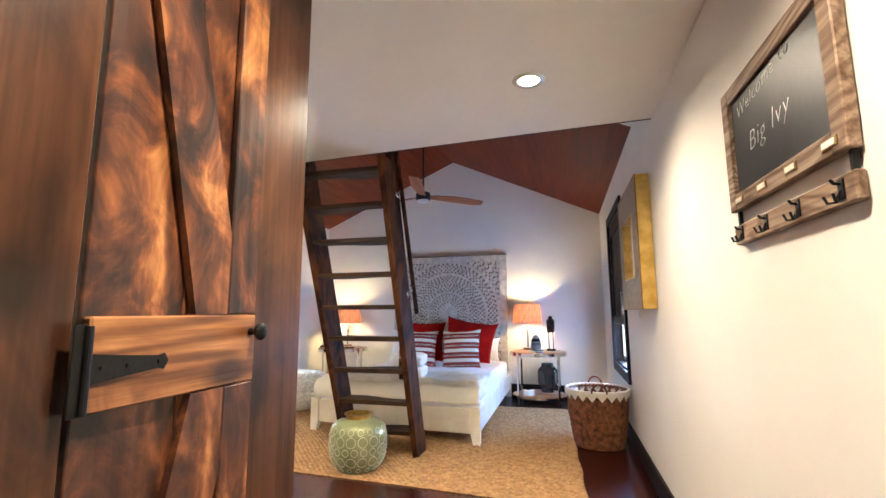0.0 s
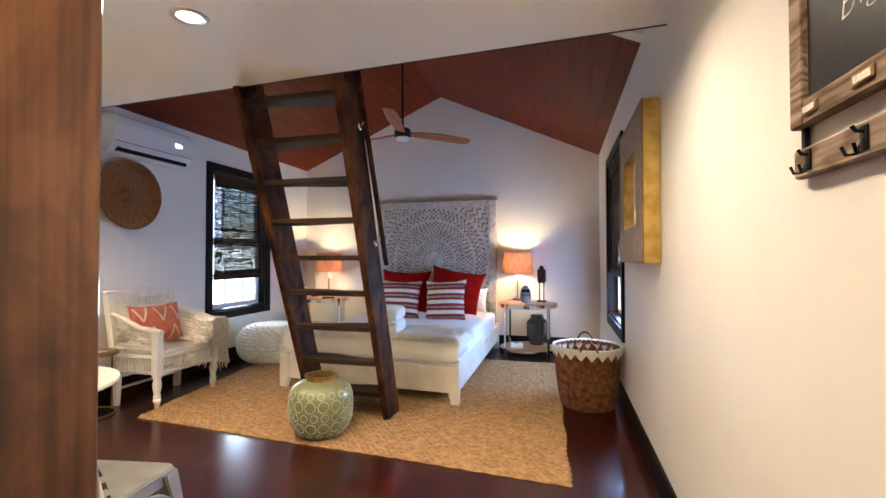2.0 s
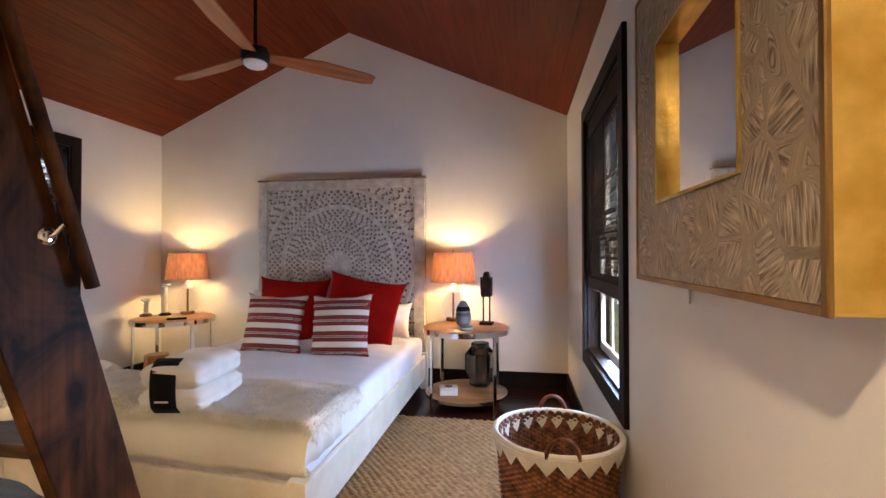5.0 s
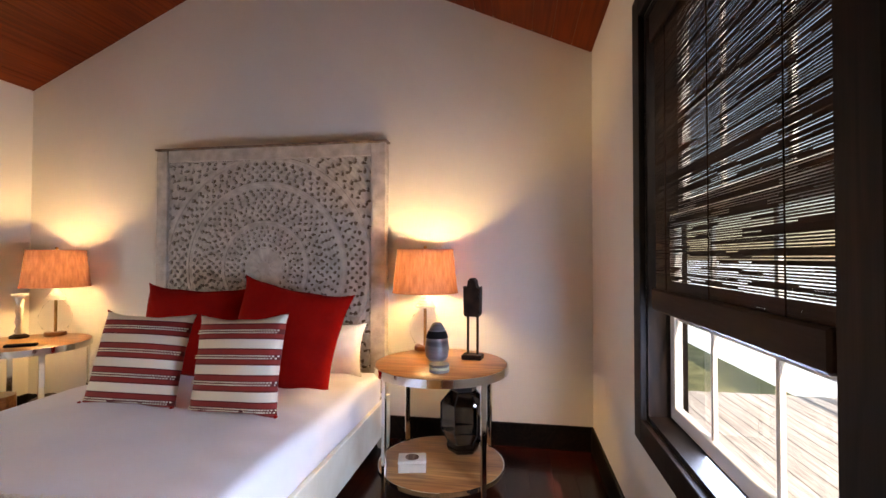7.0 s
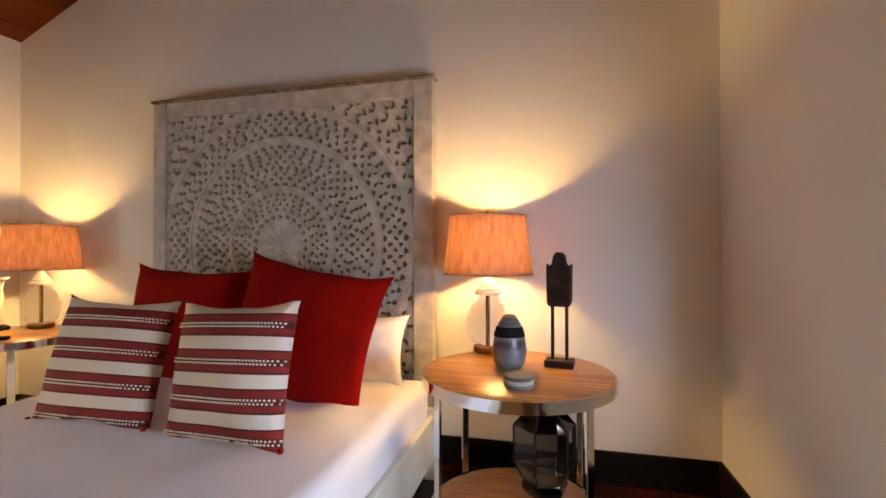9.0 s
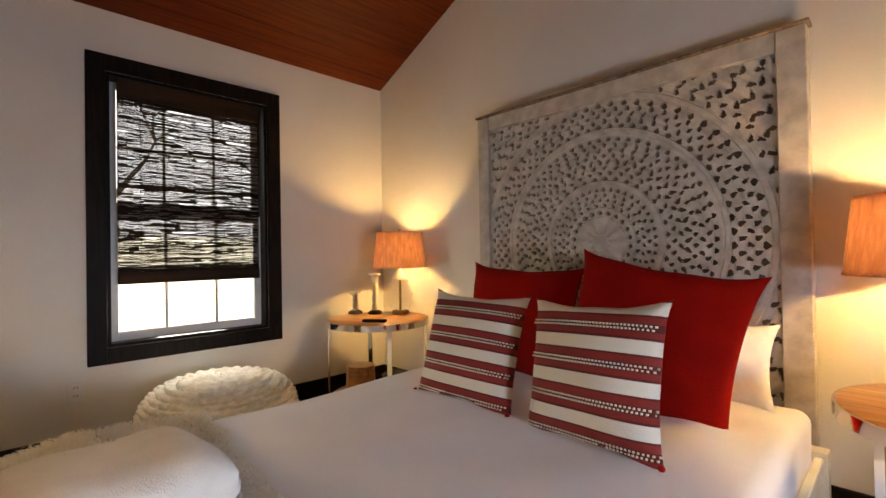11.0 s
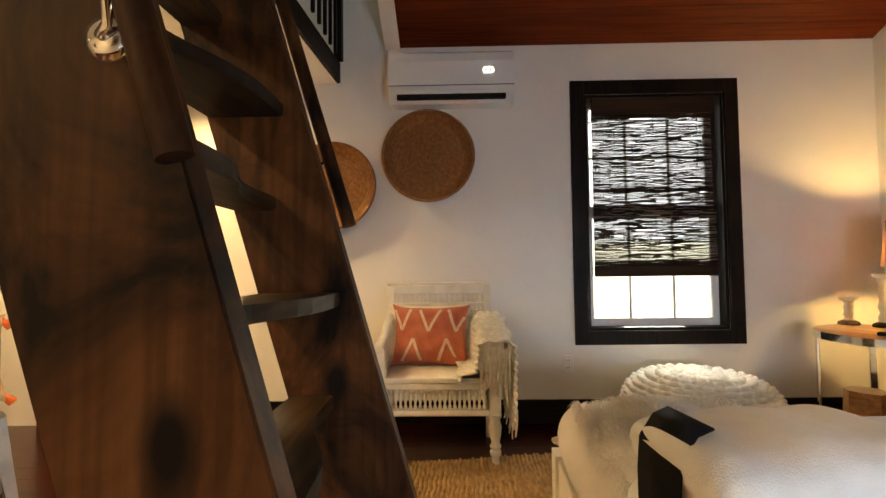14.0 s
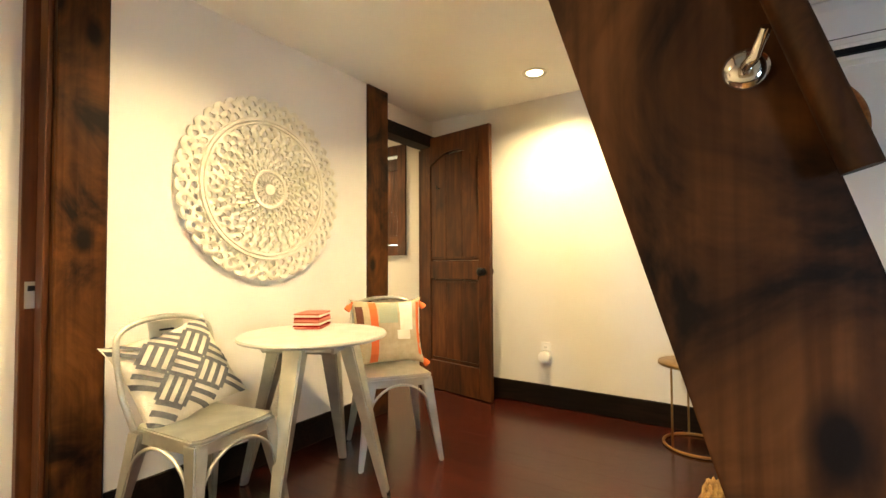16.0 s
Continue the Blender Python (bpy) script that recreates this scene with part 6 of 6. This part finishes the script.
t = thing("napkin_stack", -2.56, -5.02, .722, 30, "stack of folded red and pink striped cloth napkins", "napkin")
for k in range(8):
    rr = random.Random(k)
    part("napkin", boxes(((-.085, -.065, k * .0095 + .0005), (.085 + rr.uniform(-.004, .006), .065, k * .0095 + .0085)), bev=.003), [M["paper"], M["red"], M["ivory"], M["rust"]][k % 4], t).matrix_local = pose(0, 0, 0, 0, 0, rr.uniform(-3, 3))


def wall_mandala():
    t = thing("wall_mandala", -2.49, YS + .012, 1.432, 0, "round white carved wooden mandala with a scalloped edge, on the wall", "wall art")
    nu, nv = 150, 900
    R = np.linspace(.002, .485, nu + 1)
    T_ = np.linspace(0, 2 * np.pi, nv, endpoint=False)
    rc, tc = np.meshgrid((R[:-1] + R[1:]) / 2, T_ + np.pi / nv, indexing="ij")
    rows = [(.048, .009, .006, 12, 0, 0), (.070, .008, .006, 16, .5, .6), (.118, .013, .009, 20, 0, .8), (.142, .011, .008, 24, .5, -.7), (.168, .011, .009, 24, 0, 0),
            (.205, .015, .010, 24, 0, .7), (.205, .012, .007, 24, .5, -.3), (.236, .014, .011, 32, .25, -.7), (.266, .014, .011, 32, .5, .6), (.296, .014, .009, 40, 0, 0), (.322, .010, .013, 32, .5, 0),
            (.392, .014, .013, 44, 0, 0), (.418, .010, .008, 44, .5, .4), (.443, .013, .012, 44, 0, -.3)]
    lobes = .458 + .022 * np.abs(np.sin(tc * 22)) ** .8
    keep = ~ring_holes(rc, tc, rows) & (rc < lobes)
    ru, tu = np.meshgrid(R, T_, indexing="ij")
    h_ = .016 + .005 * np.sin(tu * 22) * np.sin(ru * 120) + .003 * np.sin(tu * 44 + ru * 90)
    for q in (.095, .345, .362):
        h_ = np.where(np.abs(ru - q) < .0075, .028, h_)
    h_ = np.where(ru < .03, .026, h_)
    me = carved(keep, h_, lambda y_: np.stack([-ru * np.cos(tu), y_, ru * np.sin(tu)], -1), nu, nv, True, .003)
    link("carving", me, M["cream"], t, "pierced whitewashed carving", kind="stuff")


wall_mandala()


# ---- posts, inner door, bathroom window ----
for n_, lo, hi, lab in (("post_1", (-3.47, YS - .14, 0), (-3.26, YS + .012, LOFT_Z), ""), ("post_2", (-1.773, YS - .14, 0), (-1.606, YS + .014, LOFT_Z), "")):
    tagged(part(n_, boxes((lo, hi), bev=.006), M["ladder"]), kind="structure")
tagged(part("door_header", boxes(((XW, YS - .22, 2.02), (-3.472, YS - .08, 2.118)), bev=.004), M["dark_h"]), kind="structure")
tagged(part("door_jamb", boxes(((XW, YS - .24, 0), (XW + .035, YS - .12, 2.018)), bev=.003), M["door"]), kind="structure")


def inner_door():
    t = thing("inner_door", -4.155, -5.50, .008, 80.5, "open two-panel arched-top stained wooden door leaning near the wall", "door")
    w, h_ = .735, 2.085
    d = .018
    for lo, hi in (((0, -d, 0), (.11, d, h_)), ((w - .11, -d, 0), (w, d, h_)), ((.11, -d, 0), (w - .11, d, .23)), ((.11, -d, .90), (w - .11, d, 1.05))):
        part("frame_board", boxes((lo, hi), bev=.003), M["door"], t)
    arch = [(.11, h_), (.11, h_ - .24)] + [(.11 + (w - .22) * k / 12, h_ - .24 + .10 * math.sin(math.pi * k / 12)) for k in range(1, 12)] + [(w - .11, h_ - .24), (w - .11, h_)]
    bm = slab(bmesh.new(), arch, -d, d, Matrix(((1, 0, 0, 0), (0, 0, 1, 0), (0, 1, 0, 0), (0, 0, 0, 1))))
    bmesh.ops.recalc_face_normals(bm, faces=bm.faces)
    part("top_rail", bm, M["door"], t, "arched top rail")
    for z0, z1 in ((.232, .898), (1.052, h_ - .16)):
        for k in range(3):
            a = .112 + (w - .224) * k / 3
            part("panel_board", boxes(((a + .001, -d + .010, z0), (a + (w - .224) / 3 - .001, d - .010, z1)), bev=.002), M["door"], t)
    for lo, hi in (((.13, -d + .004, .25), (w - .13, -d + .010, .262)), ((.13, -d + .004, .868), (w - .13, -d + .010, .88)), ((.13, -d + .004, 1.07), (w - .13, -d + .010, 1.082))):
        part("moulding", boxes((lo, hi)), M["door"], t)
    for sy in (-1, 1):
        k_ = part("knob", lathe([(.012, 0), (.012, .02), (.03, .03), (.031, .05), (.02, .062), (0, .064)], 20, m=Matrix.Translation((w - .06, sy * d, .965)) @ Matrix.Rotation(radians(-90 * sy), 4, "X")), M["iron"], t, "dark bronze knob", 50)
        part("rose", lathe([(0, 0), (.028, 0), (.028, .006), (0, .006)], 20, m=Matrix.Translation((w - .06, sy * (d + .0005), .965)) @ Matrix.Rotation(radians(-90 * sy), 4, "X")), M["iron"], k_)
    part("coat_hook", tube(bmesh.new(), [(.22, -d, 1.65), (.22, -d - .03, 1.64), (.22, -d - .04, 1.665)], .005, 8), M["iron"], t, "small brass hook")


inner_door()
y0, y1, z0, z1 = WB
w = thing("bathroom_window", XW, 0, 0, 0, kind="structure")
part("casing", boxes(((0, y0 - .09, z0 - .09), (.022, y0, z1 + .09)), ((0, y1, z0 - .09), (.022, y1 + .09, z1 + .09)), ((0, y0, z0 - .09), (.022, y1, z0)), ((0, y0, z1), (.022, y1, z1 + .09)), bev=.002), M["door"], w, "stained wood casing")
g = part("pane", boxes(((-.10, y0, z0), (-.095, y1, z1))), M["glass"], w)
g.visible_shadow = False
blind("bamboo_shade", XW, -1, WB, WB[2] + .01, "brown woven shade in the small bathroom window", wood_=M["door"], body=2)

# ---- board-and-batten closet beside the entry ----
CX = -1.20
tagged(part("closet_wall", boxes(((CX - .14, YB, 0), (CX - .02, -5.522, LOFT_Z))), M["wall"]), kind="structure")
tagged(part("closet_wall", boxes(((-1.66, -5.60, 0), (CX - .141, -5.46, LOFT_Z))), M["wall"]), kind="structure")
tagged(part("door_jamb", boxes(((-1.70, -5.60, 0), (-1.662, -5.452, 2.10)), bev=.003), M["door"]), kind="structure")
tagged(part("post_3", boxes(((CX - .145, -5.70, 0), (CX + .0, -5.505, LOFT_Z)), bev=.006), M["stile"]), kind="structure")
tagged(part("post_4", boxes(((CX - .018, -6.235, 0), (CX + .0, -6.068, LOFT_Z)), bev=.004), M["stile"]), kind="structure")


def barn_door(y0, y1, label):
    t = thing("closet_door", CX, y0, .02, 0, label, "door")
    w = y1 - y0
    n_ = 2
    for k in range(n_):
        a, b = w * k / n_, w * (k + 1) / n_
        part("plank", boxes(((-.017, a + .0012, 0), (-.001, b - .0012, 2.12)), bev=.002), M["barn"], t)
    z0, z1 = .993, 1.128
    for za, zb in ((z0, z1), (1.985, 2.12), (0, .14)):
        part("rail", boxes(((0, .002, za), (.019, w - .002, zb)), bev=.003), M["barn_h"], t, "cross rail with heavy grain")
    for za, zb in ((z1 + .001, 1.984), (.141, z0 - .001)):
        part("side_board", boxes(((.0005, w - .085, za), (.018, w - .002, zb)), bev=.003), M["barn"], t)
    for za, zb in ((z1, 1.984), (z0, .141)):
        s = 1 if zb > za else -1
        ln = abs(zb - za)
        pts = [(w - .086, za + s * .002), (w - .086, za + s * .16), (.088, za + s * ln), (.002, za + s * ln), (.002, za + s * (ln - .05)), (w - .165, za + s * .002)]
        bm = slab(bmesh.new(), pts, .001, .0165, Matrix(((0, 0, 1, 0), (1, 0, 0, 0), (0, 1, 0, 0), (0, 0, 0, 1))))
        bmesh.ops.recalc_face_normals(bm, faces=bm.faces)
        part("diagonal_brace", bm, M["barn"], t, "diagonal brace board")
    for z in (1.055, 2.04, .07):
        h_ = part("hinge", boxes(((.0195, -.022, z - .062), (.023, -.004, z + .062)), bev=.001), M["iron"], t, "black strap hinge")
        bm = slab(bmesh.new(), [(-.003, z - .022), (.05, z - .016), (.115, z - .010), (.125, z - .013), (.133, z), (.125, z + .013), (.115, z + .010), (.05, z + .016), (-.003, z + .022)], .0195, .023,
                  Matrix(((0, 0, 1, 0), (1, 0, 0, 0), (0, 1, 0, 0), (0, 0, 0, 1))))
        bmesh.ops.recalc_face_normals(bm, faces=bm.faces)
        part("strap", bm, M["iron"], h_)
        part("barrel", lathe([(0, z - .06), (.006, z - .06), (.006, z + .06), (0, z + .06)], 12, m=Matrix.Translation((.024, -.003, 0))), M["iron"], h_)
        for yy in (.02, .06, .115):
            part("screw", lathe([(.004, 0), (.003, .002), (0, .0022)], 8, m=Matrix.Translation((.023, yy, z)) @ Matrix.Rotation(radians(90), 4, "Y")), M["iron"], h_)
    part("knob", lathe([(.008, 0), (.007, .012), (.016, .020), (.018, .028), (.012, .034), (0, .035)], 20, m=Matrix.Translation((.019, w - .018, z1 - .035)) @ Matrix.Rotation(radians(90), 4, "Y")), M["iron"], t, "small black knob", 50)


barn_door(-6.062, -5.706, "closed rustic stained closet door with a cross rail and black strap hinges")
for k in range(8):
    tagged(part("closet_board", boxes(((CX - .017, YB + .01 + k * .143, 0), (CX - .001, YB + .15 + k * .143, LOFT_Z)), bev=.002), M["stile"]), kind="structure")

tagged(part("closet_jamb", boxes(((-1.605, YS - .16, 0), (-1.545, YS - .11, 2.10)), ((-1.605, YS - .10, 0), (-1.585, YS - .02, 2.10)), bev=.003), M["door"]), kind="structure")
t = thing("door_latch", -1.575, YS - .108, .93, 0, "small steel latch plate on the dark closet door frame", "latch")
part("plate", boxes(((-.018, 0, -.05), (.018, .004, .05)), bev=.001), M["steel"], t)
part("bolt", boxes(((-.010, .004, .015), (.010, .012, .035)), bev=.001), M["iron"], t)
tagged(part("baseboard", boxes(((-1.544, -5.459, 0), (-1.346, -5.445, BB)), bev=.003), M["dark_h"]), kind="structure")

# ---- loft rail ----
t = thing("loft_railing", -3.2, LOFT_Y + .03, LOFT_Z + .14, 0, "dark-stained loft railing beside the ladder opening", "railing")
for x in (-4.15, -3.25, -2.45):
    part("post", boxes(((x + 3.2 - .03, -.03, 0), (x + 3.2 + .03, .02, .75)), bev=.003), M["dark"], t)
part("top_rail", boxes(((-.98, -.035, .75), (.78, .025, .79)), bev=.004), M["dark_h"], t)
for k in range(14):
    part("baluster", boxes(((-.86 + k * .118, -.012, 0), (-.84 + k * .118, .008, .75))), M["dark"], t)

# ---- outdoors ----
tagged(part("ground", boxes(((-60, -60, -.9), (60, 60, -.7))), M["earth"]), kind="structure")
# glowing sheets added outside to stand in for blown-out daylight and sky
GLOW = mat("daylight_glow", (.9, .95, .92), emit=(.86, .95, .93), strength=1.5, bump=0)
tagged(part("backdrop", boxes(((XW - 12, -16, -.6), (XW - 11.9, 12, 6.5))), mat("blue_sky_glow", (.8, .88, 1), emit=(.60, .72, 1), strength=1.5, bump=0)), kind="structure")
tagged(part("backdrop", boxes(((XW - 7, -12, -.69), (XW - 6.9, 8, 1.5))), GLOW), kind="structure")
tagged(part("backdrop", boxes(((3.3, -16, -.69), (3.4, 14, 1.14))), mat("pale_daylight_glow", (.8, .88, .95), emit=(.66, .80, .95), strength=1.1, bump=0)), kind="structure")
tagged(part("backdrop", boxes(((16, -22, -.69), (16.1, 20, 9)),), mat("bright_sky_glow", (.8, .9, 1), emit=(.52, .74, 1), strength=2.2, bump=0)), kind="structure")
t = thing("deck", .16, -1.6, -.12, 0, "wooden deck outside the window, outdoor glare put into its pale colour", "deck")
for k in range(17):
    part("board", boxes(((.01 + k * .142, -3.2, 0), (.145 + k * .142, 3.4, .03)), bev=.003), M["deck"], t)
part("joists", boxes(((.02, -3.1, -.58), (2.4, -3.0, -.001)), ((.02, 3.1, -.58), (2.4, 3.2, -.001))), M["deck"], t)
t = thing("deck_railing", 2.45, -1.6, -.09, 0, "white-painted deck railing with square balusters", "railing")
for k in range(5):
    part("post", boxes(((-.045, -3.1 + k * 1.5, 0), (.045, -3.01 + k * 1.5, 1.0)), bev=.004), M["vinyl"], t)
for z in (.10, .94):
    part("rail", boxes(((-.03, -3.1, z), (.03, 3.0, z + .05)), bev=.004), M["vinyl"], t)
for k in range(20):
    part("baluster", boxes(((-.014, -2.98 + k * .30, .15), (.014, -2.95 + k * .30, .94))), M["vinyl"], t)


def tree(x, y, h_, seed):
    t = thing("tree", x, y, -.7, 0, "bare-branched tree beyond the deck", "tree", "trees outside")
    rs = random.Random(seed)
    bm, lf = bmesh.new(), bmesh.new()

    def limb(p, d, ln, r, lev):
        pts, rr = [p], [r]
        for k in range(4):
            d = (d + Vector((rs.uniform(-.16, .16), rs.uniform(-.16, .16), rs.uniform(-.02, .12)))).normalized()
            pts.append(pts[-1] + d * ln / 4)
            rr.append(r * (1 - .17 * (k + 1)))
        tube(bm, pts, rr, 7 if lev < 2 else 4)
        if lev < 4:
            for k in range(3 if lev else 5):
                q = pts[rs.randint(2, 4)]
                limb(q, (d + Vector((rs.uniform(-1, 1), rs.uniform(-1, 1), rs.uniform(-.1, .7)))).normalized(), ln * rs.uniform(.5, .7), r * .45, lev + 1)
        else:
            for k in range(3):
                c = pts[-1] + Vector((rs.uniform(-.1, .1), rs.uniform(-.1, .1), rs.uniform(-.1, .1)))
                v = [lf.verts.new(c + Vector((rs.uniform(-.04, .04), rs.uniform(-.04, .04), rs.uniform(-.04, .04)))) for _ in range(4)]
                lf.faces.new(v)
    limb(Vector((0, 0, 0)), Vector((0, 0, 1)), h_ * .55, h_ * .022, 0)
    part("trunk", bm, M["bark"], t, "grey branching trunk")
    part("crown", lf, M["leaf"], t, "sparse leaves", kind="stuff")


tree(6.5, -.2, 6.5, 1), tree(8.5, 2.8, 7.5, 2), tree(9.5, -2.5, 7, 3), tree(XW - 8.5, -.2, 7.5, 4), tree(XW - 9.2, -2.8, 8, 5)

# ---- jute rug ----


def rug():
    SE, SW, NW, NE = Vector((-.435, -3.62)), Vector((-3.55, -3.38)), Vector((-3.90, -.90)), Vector((-.53, -.90))
    t = thing("jute_rug", -2.1, -2.2, 0, 0, "large braided natural jute rug under the bed and ladder", "rug")
    nu, nv = 340, 800
    U, V = np.meshgrid(np.linspace(0, 1, nu), np.linspace(0, 1, nv), indexing="ij")
    a, b, c, d = [np.array([p.x + 2.1, p.y + 2.2]) for p in (SW, SE, NE, NW)]
    XY = ((1 - U) * (1 - V))[..., None] * a + (U * (1 - V))[..., None] * b + (U * V)[..., None] * c + ((1 - U) * V)[..., None] * d
    rows = V * 114
    n_ = np.floor(rows)
    e = np.minimum(np.minimum(U, 1 - U) * 200, np.minimum(V, 1 - V) * 200).clip(0, 1)
    hgt = .001 + .0165 * np.abs(np.sin(rows * np.pi)) ** .6 + .0050 * np.sin(U * 430 + n_ * 2.4 + 3 * np.abs(np.sin(rows * np.pi))) + .0015 * np.sin(U * 97 + n_ * 1.7)
    wob = np.stack([.004 * np.sin(V * 260) + .006 * np.sin(V * 31), .005 * np.sin(U * 12) + .003 * np.sin(U * 150)], -1)
    P = np.concatenate([XY + wob, (hgt * e + .001)[..., None]], -1)
    link("braid", grid(P), M["jute"], t, "rows of braided jute", 80, kind="stuff")
    part("backing", boxes(((-1.35, -1.12, .0005), (1.5, 1.25, .0015))), M["jute"], t)


rug()

# ---- floor boards ----
rs = random.Random(9)
W_B = .1265
shared = []
for ln in (1.2, 1.8, .7):
    bm = boxes(((0, 0, -.022), (W_B - .0009, ln - .0009, 0)))
    top = [e for e in bm.edges if all(abs(v.co.z) < 1e-6 for v in e.verts)]
    bmesh.ops.bevel(bm, geom=top, offset=.0004, segments=1, affect="EDGES")
    me = bpy.data.meshes.new("board")
    bm.to_mesh(me)
    bm.free()
    me.materials.append(M["floor"])
    shared.append((ln, me))
fl = thing("floor_boards", 0, 0, 0, 0, kind="structure")
x = XW
while x < -.01:
    y = YB - .02
    while y < -.02:
        fit = [q for q in shared if y + q[0] < .14]
        ln, me = rs.choice(fit if y > YB else shared) if fit else (.14 - y, None)
        if me is None:
            bm = boxes(((0, 0, -.022), (W_B - .0009, ln, 0)), bev=.0004)
            me = bpy.data.meshes.new("board")
            bm.to_mesh(me)
            bm.free()
            me.materials.append(M["floor"])
        if ln > 0:
            ob = new("board", me)
            ob.location = (x, y, 0)
            ob.parent = fl
            tagged(ob, kind="structure")
        y += ln
    x += W_B
